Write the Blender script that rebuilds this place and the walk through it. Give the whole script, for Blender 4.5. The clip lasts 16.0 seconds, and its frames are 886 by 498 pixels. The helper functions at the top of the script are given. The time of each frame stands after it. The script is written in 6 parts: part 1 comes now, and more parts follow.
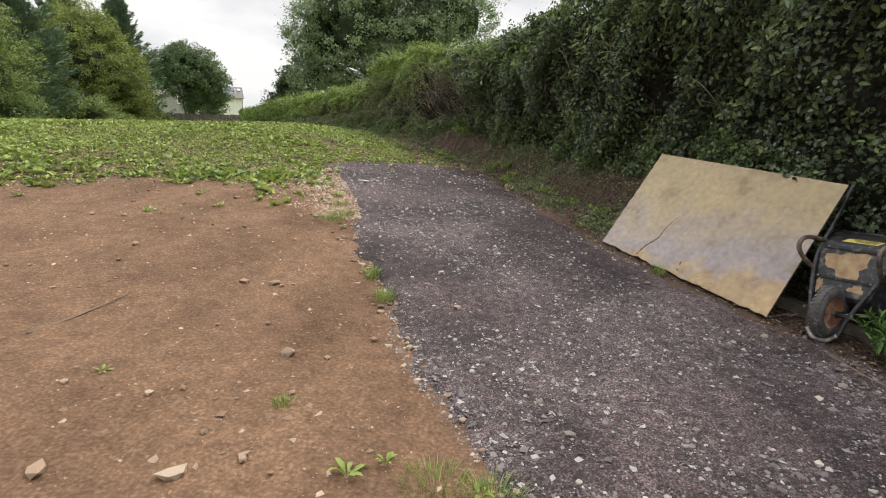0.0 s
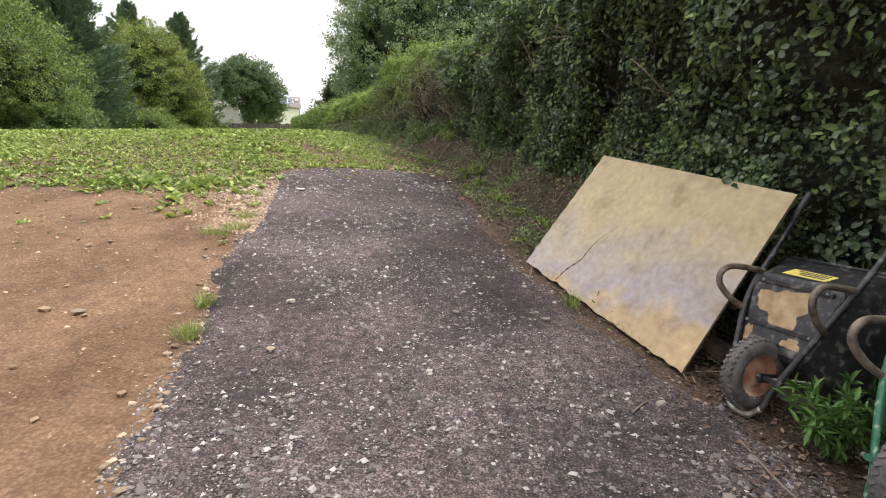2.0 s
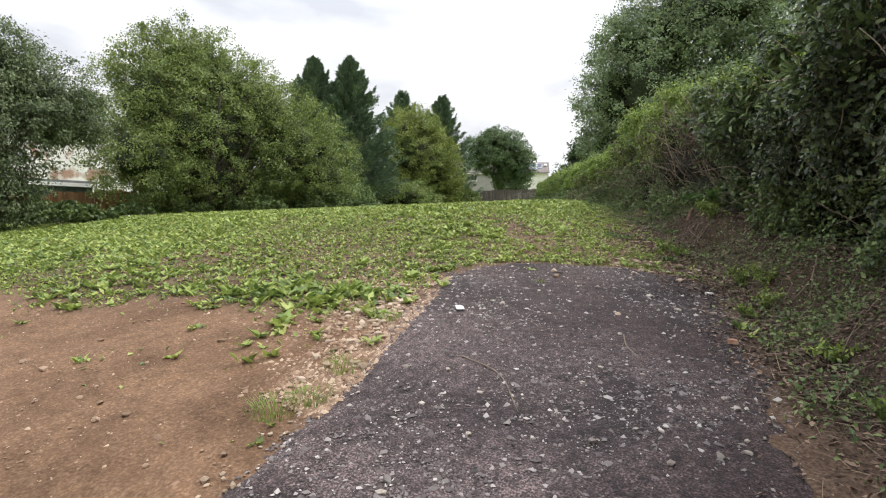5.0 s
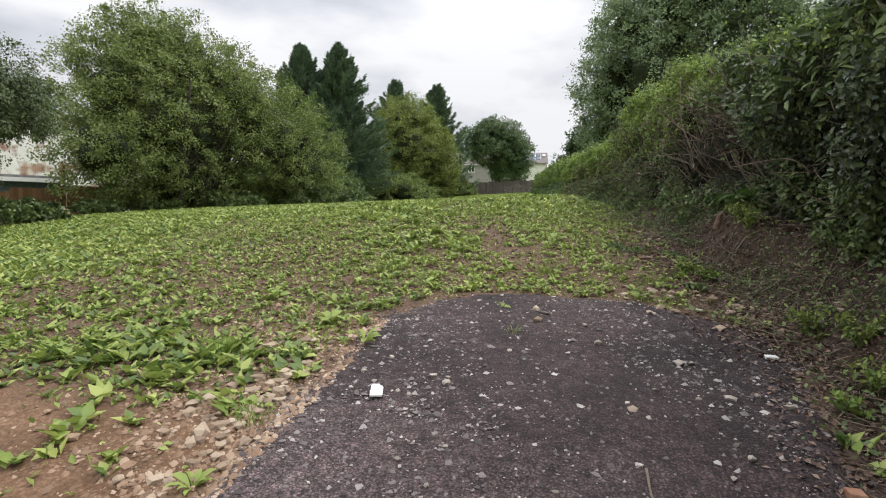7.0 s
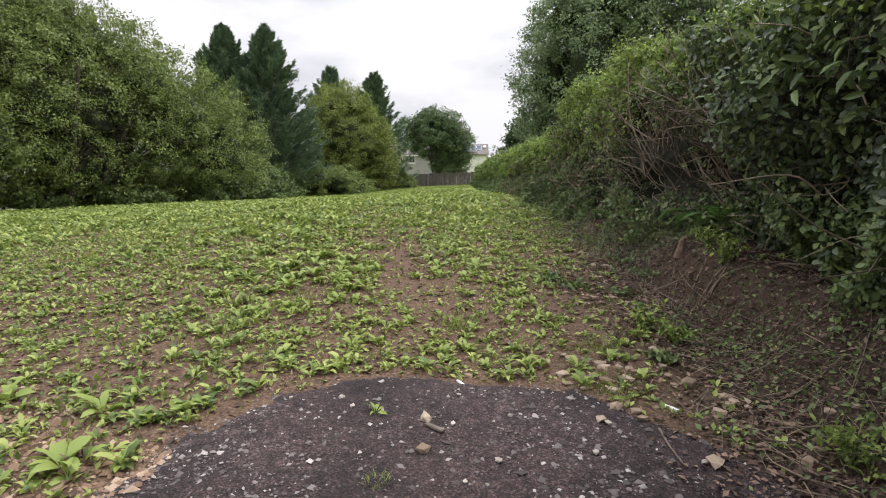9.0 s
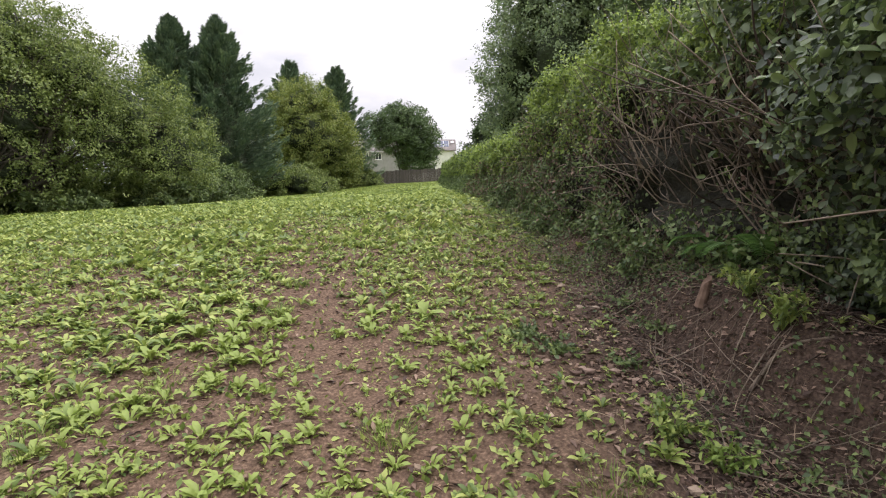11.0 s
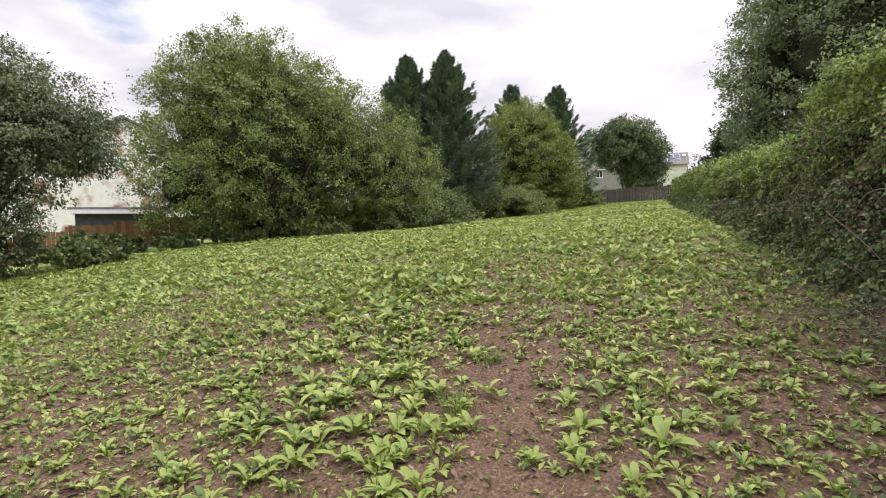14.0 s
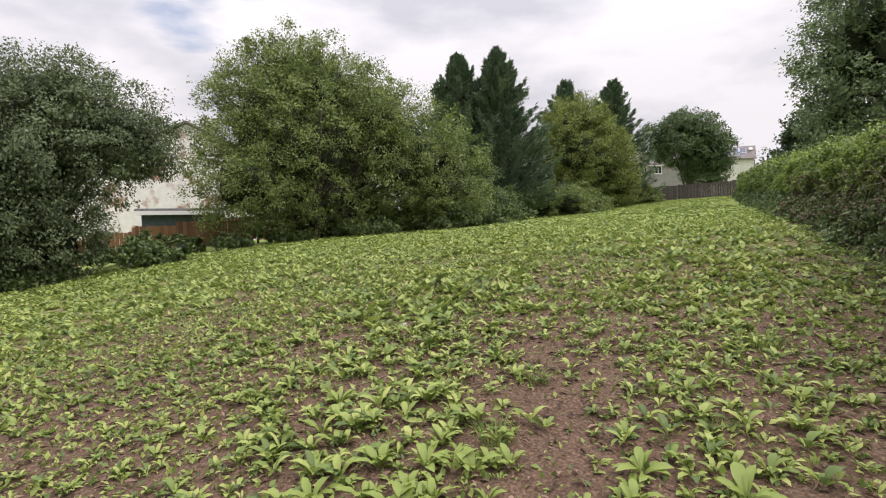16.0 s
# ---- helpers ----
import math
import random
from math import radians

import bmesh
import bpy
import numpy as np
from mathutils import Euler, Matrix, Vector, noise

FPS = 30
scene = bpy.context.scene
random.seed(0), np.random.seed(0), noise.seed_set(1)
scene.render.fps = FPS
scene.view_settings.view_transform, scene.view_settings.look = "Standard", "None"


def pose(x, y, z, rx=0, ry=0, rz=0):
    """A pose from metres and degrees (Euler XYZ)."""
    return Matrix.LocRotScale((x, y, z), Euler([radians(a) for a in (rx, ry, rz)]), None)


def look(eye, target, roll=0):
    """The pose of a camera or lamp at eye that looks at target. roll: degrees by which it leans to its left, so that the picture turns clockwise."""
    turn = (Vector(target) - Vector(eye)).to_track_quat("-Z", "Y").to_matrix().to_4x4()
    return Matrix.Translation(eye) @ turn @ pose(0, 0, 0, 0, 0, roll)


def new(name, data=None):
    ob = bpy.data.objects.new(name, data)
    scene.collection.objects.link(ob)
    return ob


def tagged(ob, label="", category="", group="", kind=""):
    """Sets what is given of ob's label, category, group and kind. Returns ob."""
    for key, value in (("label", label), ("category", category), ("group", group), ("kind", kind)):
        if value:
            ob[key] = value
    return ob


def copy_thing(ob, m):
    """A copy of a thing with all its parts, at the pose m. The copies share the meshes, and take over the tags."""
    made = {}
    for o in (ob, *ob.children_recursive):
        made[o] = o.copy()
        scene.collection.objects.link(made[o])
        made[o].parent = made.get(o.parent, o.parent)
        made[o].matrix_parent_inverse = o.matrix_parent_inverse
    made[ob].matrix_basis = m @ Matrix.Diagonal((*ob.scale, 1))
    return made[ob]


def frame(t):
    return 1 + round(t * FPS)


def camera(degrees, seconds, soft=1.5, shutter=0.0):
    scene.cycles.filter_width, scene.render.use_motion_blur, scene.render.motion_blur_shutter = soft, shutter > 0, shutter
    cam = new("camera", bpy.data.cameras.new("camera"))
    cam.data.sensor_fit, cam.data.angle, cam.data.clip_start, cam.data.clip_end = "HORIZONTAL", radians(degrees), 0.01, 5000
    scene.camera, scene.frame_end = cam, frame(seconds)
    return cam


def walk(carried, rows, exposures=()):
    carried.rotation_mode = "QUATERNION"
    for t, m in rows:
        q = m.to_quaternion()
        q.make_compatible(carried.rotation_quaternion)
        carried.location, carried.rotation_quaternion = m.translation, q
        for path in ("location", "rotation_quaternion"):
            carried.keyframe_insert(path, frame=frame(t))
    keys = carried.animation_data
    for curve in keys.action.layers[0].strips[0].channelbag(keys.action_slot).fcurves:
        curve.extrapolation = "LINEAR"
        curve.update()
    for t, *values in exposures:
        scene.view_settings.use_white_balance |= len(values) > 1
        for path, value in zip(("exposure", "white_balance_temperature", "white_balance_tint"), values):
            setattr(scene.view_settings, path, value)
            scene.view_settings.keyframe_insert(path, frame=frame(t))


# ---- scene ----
cam = camera(79.8, 16.0, soft=1.1)
PATH = [
    (0, (0.088, -0.077, 1.569), (0.044, 1.897, 1.252), 2.79),
    (0.5, (0.511, 0.113, 1.615), (0.552, 2.087, 1.296), 2.80),
    (1, (0.952, 0.323, 1.584), (1.005, 2.296, 1.260), 2.49),
    (1.5, (1.333, 0.556, 1.628), (1.393, 2.529, 1.306), 2.19),
    (2, (1.606, 0.956, 1.632), (1.341, 2.915, 1.327), 2.28),
    (2.5, (1.673, 1.447, 1.681), (1.263, 3.385, 1.404), 2.09),
    (3, (1.687, 1.994, 1.776), (1.064, 3.873, 1.492), 1.95),
    (3.5, (1.597, 2.469, 1.819), (0.762, 4.266, 1.551), 1.76),
    (4, (1.515, 2.889, 1.890), (0.558, 4.636, 1.714), 1.51),
    (4.2, (1.490, 3.072, 1.937), (0.449, 4.776, 1.818), 1.43),
    (6.3, (0.798, 4.994, 2.111), (-0.359, 6.621, 1.992), 1.17),
    (6.5, (0.764, 5.159, 2.131), (-0.378, 6.796, 2.003), 1.07),
    (7, (0.635, 5.666, 2.284), (-0.490, 7.314, 2.143), 0.96),
    (7.5, (0.505, 6.081, 2.310), (-0.616, 7.731, 2.163), 1.06),
    (8, (0.418, 6.539, 2.411), (-0.563, 8.275, 2.259), 1.11),
    (8.5, (0.298, 6.938, 2.505), (-0.659, 8.687, 2.347), 1.00),
    (9, (0.156, 7.378, 2.600), (-0.786, 9.133, 2.426), 0.80),
    (9.5, (0.104, 7.807, 2.632), (-0.767, 9.598, 2.454), 0.87),
    (9.7, (0.039, 7.990, 2.699), (-0.825, 9.785, 2.524), 0.66),
    (11.8, (-0.487, 9.201, 2.920), (-1.325, 11.006, 2.720), -0.25),
    (12, (-0.537, 9.299, 2.968), (-1.383, 11.100, 2.769), -0.24),
    (12.5, (-0.625, 9.391, 3.037), (-1.537, 11.160, 2.842), -0.11),
    (13, (-0.675, 9.610, 3.074), (-1.849, 11.223, 2.937), -0.53),
    (13.5, (-0.759, 9.750, 3.084), (-2.113, 11.218, 2.978), -0.40),
    (14, (-0.937, 9.870, 3.071), (-2.428, 11.198, 2.956), -0.60),
    (14.5, (-1.030, 9.927, 3.071), (-2.537, 11.237, 2.963), -0.70),
    (15, (-1.117, 10.026, 3.081), (-2.617, 11.344, 2.971), -0.90),
    (15.5, (-1.153, 10.144, 3.100), (-2.698, 11.409, 2.979), -0.91),
    (16, (-1.164, 10.183, 3.106), (-2.778, 11.358, 2.988), -0.93),
]
walk(cam, [(t, look(eye, target, roll)) for t, eye, target, roll in PATH],
     [(0, 0.62, 6650, 10), (0.5, 0.78, 6650, 10), (1.5, 1.0, 6650, 10), (3.5, 1.05, 6680, 10), (4.2, 0.92, 6450, 10), (7, 0.47, 6380, 10), (9.5, 0.62, 6420, 14), (12.5, 0.74, 6450, 18), (16, 0.47, 6550, 17)])

# world and light: bright, broken overcast, soft sun from behind the cloud
world = bpy.data.worlds.new("sky")
scene.world = world
world.use_nodes = True
wt = world.node_tree
wt.nodes.clear()
w_out = wt.nodes.new("ShaderNodeOutputWorld")
w_bg = wt.nodes.new("ShaderNodeBackground")
w_sky = wt.nodes.new("ShaderNodeTexSky")
w_sky.sky_type = "NISHITA"
w_sky.sun_disc = False
w_sky.sun_elevation = radians(58)
w_sky.sun_rotation = radians(59)
w_gain = wt.nodes.new("ShaderNodeMix")
w_gain.data_type, w_gain.blend_type = "RGBA", "MULTIPLY"
w_gain.inputs[0].default_value = 1.0
w_gain.inputs[7].default_value = (1.3, 1.3, 1.3, 1)
w_tc = wt.nodes.new("ShaderNodeTexCoord")
w_map = wt.nodes.new("ShaderNodeMapping")
w_map.inputs["Scale"].default_value = (1.0, 1.0, 2.6)
w_map.inputs["Location"].default_value = (0.37, 0.12, 0.0)
w_n1 = wt.nodes.new("ShaderNodeTexNoise")
w_n1.inputs["Scale"].default_value, w_n1.inputs["Detail"].default_value = 2.6, 7
w_cov = wt.nodes.new("ShaderNodeValToRGB")
w_cov.color_ramp.elements[0].position, w_cov.color_ramp.elements[1].position = 0.25, 0.37
w_n2 = wt.nodes.new("ShaderNodeTexNoise")
w_n2.inputs["Scale"].default_value, w_n2.inputs["Detail"].default_value = 3.4, 6
w_tone = wt.nodes.new("ShaderNodeValToRGB")
w_tone.color_ramp.elements[0].position, w_tone.color_ramp.elements[0].color = 0.36, (5.6, 5.8, 6.3, 1)
w_tone.color_ramp.elements[1].position, w_tone.color_ramp.elements[1].color = 0.58, (8.6, 8.6, 8.7, 1)
w_mix = wt.nodes.new("ShaderNodeMix")
w_mix.data_type = "RGBA"
wt.links.new(w_tc.outputs["Generated"], w_map.inputs["Vector"])
wt.links.new(w_map.outputs[0], w_n1.inputs["Vector"])
wt.links.new(w_map.outputs[0], w_n2.inputs["Vector"])
wt.links.new(w_n1.outputs[0], w_cov.inputs[0])
wt.links.new(w_n2.outputs[0], w_tone.inputs[0])
wt.links.new(w_sky.outputs[0], w_gain.inputs[6])
wt.links.new(w_cov.outputs[0], w_mix.inputs[0])
wt.links.new(w_gain.outputs[2], w_mix.inputs[6])
wt.links.new(w_tone.outputs[0], w_mix.inputs[7])
w_sep = wt.nodes.new("ShaderNodeSeparateXYZ")
wt.links.new(w_tc.outputs["Generated"], w_sep.inputs[0])
w_rise = wt.nodes.new("ShaderNodeMapRange")
w_rise.inputs["From Min"].default_value, w_rise.inputs["From Max"].default_value = 0.0, 1.0
w_rise.inputs["To Min"].default_value, w_rise.inputs["To Max"].default_value = 0.74, 3.1
w_pow = wt.nodes.new("ShaderNodeMath")
w_pow.operation, w_pow.inputs[1].default_value = "POWER", 2.6
w_pow.use_clamp = True
wt.links.new(w_sep.outputs[2], w_pow.inputs[0])
wt.links.new(w_pow.outputs[0], w_rise.inputs[0])
w_mul = wt.nodes.new("ShaderNodeMix")
w_mul.data_type, w_mul.blend_type = "RGBA", "MULTIPLY"
w_mul.inputs[0].default_value = 1.0
wt.links.new(w_mix.outputs[2], w_mul.inputs[6])
wt.links.new(w_rise.outputs[0], w_mul.inputs[7])
wt.links.new(w_mul.outputs[2], w_bg.inputs[0])
w_bg.inputs[1].default_value = 0.1
wt.links.new(w_bg.outputs[0], w_out.inputs[0])

sun = new("sun", bpy.data.lights.new("sun", "SUN"))
sun.data.energy, sun.data.angle, sun.data.color = 1.3, radians(24), (1.0, 0.94, 0.84)
sun.matrix_world = look((0, 0, 60), (-0.857 * 20, -0.515 * 20, 60 - 32))

# ------------------------------------------------------------------ materials


def material(name, ramp, scale=8.0, rough=0.8, bump=0.3, bump_scale=60.0, metal=0.0, ramp2=None, scale2=1.0, mix2=0.5,
             island=0.0, spec=0.5, object_random=0.0, translucent=0.0, detail=6.0, bump_dist=0.01):
    """Noise-driven ramp colour, a second broad variation, fine relief, and optional per-island change."""
    m = bpy.data.materials.new(name)
    m.use_nodes = True
    nt = m.node_tree
    nd, ln = nt.nodes, nt.links
    b = nd["Principled BSDF"]
    tc = nd.new("ShaderNodeTexCoord")
    n1 = nd.new("ShaderNodeTexNoise")
    n1.inputs["Scale"].default_value, n1.inputs["Detail"].default_value = scale, detail
    ln.new(tc.outputs["Object"], n1.inputs["Vector"])
    src = n1.outputs[0]
    if island or object_random:
        g = nd.new("ShaderNodeNewGeometry") if island else nd.new("ShaderNodeObjectInfo")
        mx = nd.new("ShaderNodeMix")
        mx.inputs[0].default_value = island or object_random
        ln.new(src, mx.inputs[2])
        ln.new(g.outputs["Random Per Island" if island else "Random"], mx.inputs[3])
        src = mx.outputs[0]
    cr = nd.new("ShaderNodeValToRGB")
    els = cr.color_ramp.elements
    while len(els) < len(ramp):
        els.new(0.5)
    for e, (p, c) in zip(els, ramp):
        e.position, e.color = p, (*c, 1)
    ln.new(src, cr.inputs[0])
    col = cr.outputs[0]
    if ramp2:
        n2 = nd.new("ShaderNodeTexNoise")
        n2.inputs["Scale"].default_value, n2.inputs["Detail"].default_value = scale2, 5
        ln.new(tc.outputs["Object"], n2.inputs["Vector"])
        c2 = nd.new("ShaderNodeValToRGB")
        e2 = c2.color_ramp.elements
        while len(e2) < len(ramp2):
            e2.new(0.5)
        for e, (p, c) in zip(e2, ramp2):
            e.position, e.color = p, (*c, 1)
        ln.new(n2.outputs[0], c2.inputs[0])
        mm = nd.new("ShaderNodeMix")
        mm.data_type, mm.blend_type = "RGBA", "MULTIPLY"
        mm.inputs[0].default_value = mix2
        ln.new(col, mm.inputs[6])
        ln.new(c2.outputs[0], mm.inputs[7])
        col = mm.outputs[2]
    ln.new(col, b.inputs["Base Color"])
    b.inputs["Roughness"].default_value = rough
    b.inputs["Metallic"].default_value = metal
    b.inputs["Specular IOR Level"].default_value = spec
    if bump:
        n3 = nd.new("ShaderNodeTexNoise")
        n3.inputs["Scale"].default_value, n3.inputs["Detail"].default_value = bump_scale, 4
        ln.new(tc.outputs["Object"], n3.inputs["Vector"])
        bp = nd.new("ShaderNodeBump")
        bp.inputs["Strength"].default_value, bp.inputs["Distance"].default_value = bump, bump_dist
        ln.new(n3.outputs[0], bp.inputs["Height"])
        ln.new(bp.outputs[0], b.inputs["Normal"])
    if translucent:
        tr = nd.new("ShaderNodeBsdfTranslucent")
        ln.new(col, tr.inputs[0])
        ms = nd.new("ShaderNodeMixShader")
        ms.inputs[0].default_value = translucent
        ln.new(b.outputs[0], ms.inputs[1])
        ln.new(tr.outputs[0], ms.inputs[2])
        ln.new(ms.outputs[0], nd["Material Output"].inputs[0])
    return m


def leaf_mat(name, dark, mid, light, rough=0.5, translucent=0.25, scale=1.2, spec=0.4, island=0.55):
    return material(name, [(0.2, dark), (0.5, mid), (0.85, light)], scale=scale, rough=rough, bump=0, island=island, spec=spec,
                    translucent=translucent)


M_IVY = leaf_mat("ivy_leaf", (0.022, 0.034, 0.018), (0.054, 0.080, 0.039), (0.135, 0.172, 0.088), rough=0.42, translucent=0.15, island=0.7)
M_BRAMBLE = leaf_mat("bramble_leaf", (0.048, 0.078, 0.028), (0.110, 0.160, 0.052), (0.215, 0.280, 0.092), rough=0.5)
M_SHOOT = leaf_mat("hedge_shoot", (0.130, 0.190, 0.040), (0.230, 0.320, 0.060), (0.350, 0.430, 0.10), rough=0.5, translucent=0.35)
M_LITTER = leaf_mat("dead_leaf", (0.048, 0.029, 0.021), (0.118, 0.073, 0.053), (0.26, 0.18, 0.13), rough=0.8, translucent=0.05, island=0.75)
M_DOCK = leaf_mat("dock_leaf", (0.095, 0.148, 0.042), (0.220, 0.295, 0.062), (0.400, 0.450, 0.130), rough=0.5, translucent=0.3, scale=0.8, island=0.65)
M_GRASS = leaf_mat("grass_blade", (0.11, 0.17, 0.035), (0.19, 0.28, 0.055), (0.30, 0.36, 0.10), rough=0.6, translucent=0.3, island=0.75)
M_HAZEL = leaf_mat("hazel_leaf", (0.092, 0.132, 0.036), (0.168, 0.225, 0.060), (0.275, 0.330, 0.094), translucent=0.35, scale=0.5)
M_THORN = leaf_mat("hawthorn_leaf", (0.060, 0.090, 0.040), (0.110, 0.148, 0.064), (0.185, 0.230, 0.098), translucent=0.3, scale=0.5)
M_MAPLE = leaf_mat("field_maple_leaf", (0.105, 0.150, 0.034), (0.180, 0.228, 0.050), (0.285, 0.315, 0.075), translucent=0.35, scale=0.35)
M_OAK = leaf_mat("oak_leaf", (0.050, 0.085, 0.034), (0.085, 0.138, 0.050), (0.145, 0.200, 0.072), translucent=0.25, scale=0.3)
M_ASH = leaf_mat("ash_leaf", (0.120, 0.168, 0.098), (0.205, 0.272, 0.142), (0.31, 0.38, 0.18), translucent=0.3, scale=0.3)
M_CYPRESS = leaf_mat("cypress_spray", (0.070, 0.115, 0.075), (0.125, 0.185, 0.112), (0.20, 0.26, 0.145), translucent=0.15, scale=0.5)
M_FERN = leaf_mat("fern_frond", (0.06, 0.13, 0.03), (0.09, 0.18, 0.04), (0.14, 0.25, 0.06), translucent=0.3)
# near-black tones: the shade inside the hedge, put into the colour
M_HEDGE_SHADE = material("hedge_shade", [(0.3, (0.016, 0.016, 0.011)), (0.7, (0.045, 0.043, 0.028))], scale=14, rough=0.95, bump=1.0, bump_scale=20, bump_dist=0.05)
# dark green for the crown cores, standing for shade among the leaves
M_CROWN_SHADE = material("crown_shade", [(0.3, (0.020, 0.028, 0.013)), (0.7, (0.055, 0.075, 0.034))], scale=5, rough=0.95, bump=1.0, bump_scale=5, bump_dist=0.2, detail=9)
M_TWIG = material("twig_bark", [(0.25, (0.065, 0.047, 0.034)), (0.75, (0.24, 0.19, 0.14))], scale=20, rough=0.85, island=0.6, bump=0.4, bump_scale=150)
M_STALK = material("dry_stalk", [(0.1, (0.07, 0.045, 0.03)), (0.5, (0.16, 0.11, 0.072)), (0.95, (0.36, 0.28, 0.18))], scale=20, rough=0.85, island=0.8, bump=0)
M_BARK = material("trunk_bark", [(0.3, (0.035, 0.03, 0.022)), (0.7, (0.11, 0.095, 0.07))], scale=6, rough=0.9, bump=0.8, bump_scale=25, bump_dist=0.03)
M_STONE = material("pale_stone", [(0.1, (0.16, 0.14, 0.12)), (0.5, (0.30, 0.26, 0.22)), (0.9, (0.52, 0.47, 0.41))], scale=30, rough=0.85, object_random=0.7, bump=0.4, bump_scale=90)
M_BUFF = material("buff_stone", [(0.1, (0.17, 0.12, 0.08)), (0.5, (0.29, 0.215, 0.15)), (0.9, (0.46, 0.37, 0.28))], scale=30, rough=0.85, object_random=0.7, bump=0.4, bump_scale=90)
M_SOILSTONE = material("earth_stained_stone", [(0.1, (0.15, 0.095, 0.06)), (0.5, (0.24, 0.155, 0.098)), (0.9, (0.36, 0.26, 0.18))], scale=30, rough=0.9, object_random=0.6, bump=0.4, bump_scale=90)
M_REDSTONE = material("red_brown_stone", [(0.1, (0.12, 0.075, 0.055)), (0.5, (0.22, 0.145, 0.108)), (0.9, (0.34, 0.25, 0.19))], scale=30, rough=0.9, object_random=0.7, bump=0.4, bump_scale=90)
M_GRIT = material("gravel_chip", [(0.05, (0.040, 0.033, 0.032)), (0.45, (0.098, 0.082, 0.080)), (0.80, (0.190, 0.168, 0.162)), (0.99, (0.46, 0.43, 0.40))], scale=40, rough=0.85, island=0.92, bump=0)
M_PEBBLE = material("soil_pebble", [(0.05, (0.12, 0.075, 0.048)), (0.6, (0.23, 0.145, 0.092)), (0.95, (0.42, 0.33, 0.24))], scale=30, rough=0.9, island=0.8, bump=0)
M_GRAVEL = material("crushed_gravel", [(0.36, (0.023, 0.018, 0.018)), (0.5, (0.060, 0.047, 0.047)), (0.66, (0.175, 0.150, 0.148))], scale=90, rough=0.92,
                    ramp2=[(0.36, (0.42, 0.38, 0.40)), (0.47, (0.78, 0.74, 0.75)), (0.62, (1.25, 1.22, 1.22))], scale2=1.15, mix2=1.0, bump=1.0, bump_scale=110, bump_dist=0.012)


def gravel_fines():
    """Dark earthy fines between the chips, more of them towards the field."""
    nd, ln = M_GRAVEL.node_tree.nodes, M_GRAVEL.node_tree.links
    b = nd["Principled BSDF"]
    old = b.inputs["Base Color"].links[0].from_socket
    a = nd.new("ShaderNodeAttribute")
    a.attribute_name = "fines"
    r = nd.new("ShaderNodeValToRGB")
    r.color_ramp.elements[0].color, r.color_ramp.elements[1].color = (1.15, 1.12, 1.12, 1), (0.47, 0.385, 0.375, 1)
    ln.new(a.outputs["Fac"], r.inputs[0])
    x = nd.new("ShaderNodeMix")
    x.data_type, x.blend_type = "RGBA", "MULTIPLY"
    x.inputs[0].default_value = 1.0
    ln.new(old, x.inputs[6])
    ln.new(r.outputs[0], x.inputs[7])
    tc, n = nd.new("ShaderNodeTexCoord"), nd.new("ShaderNodeTexNoise")
    n.inputs["Scale"].default_value, n.inputs["Detail"].default_value = 17, 8
    n.inputs["Roughness"].default_value = 0.72
    ln.new(tc.outputs["Object"], n.inputs["Vector"])
    c = nd.new("ShaderNodeValToRGB")
    c.color_ramp.elements[0].position, c.color_ramp.elements[0].color = 0.40, (0.50, 0.47, 0.47, 1)
    c.color_ramp.elements[1].position, c.color_ramp.elements[1].color = 0.62, (1.6, 1.53, 1.52, 1)
    ln.new(n.outputs[0], c.inputs[0])
    clump = nd.new("ShaderNodeMix")
    clump.data_type, clump.blend_type = "RGBA", "MULTIPLY"
    clump.inputs[0].default_value = 1.0
    ln.new(x.outputs[2], clump.inputs[6])
    ln.new(c.outputs[0], clump.inputs[7])
    ln.new(clump.outputs[2], b.inputs["Base Color"])


gravel_fines()


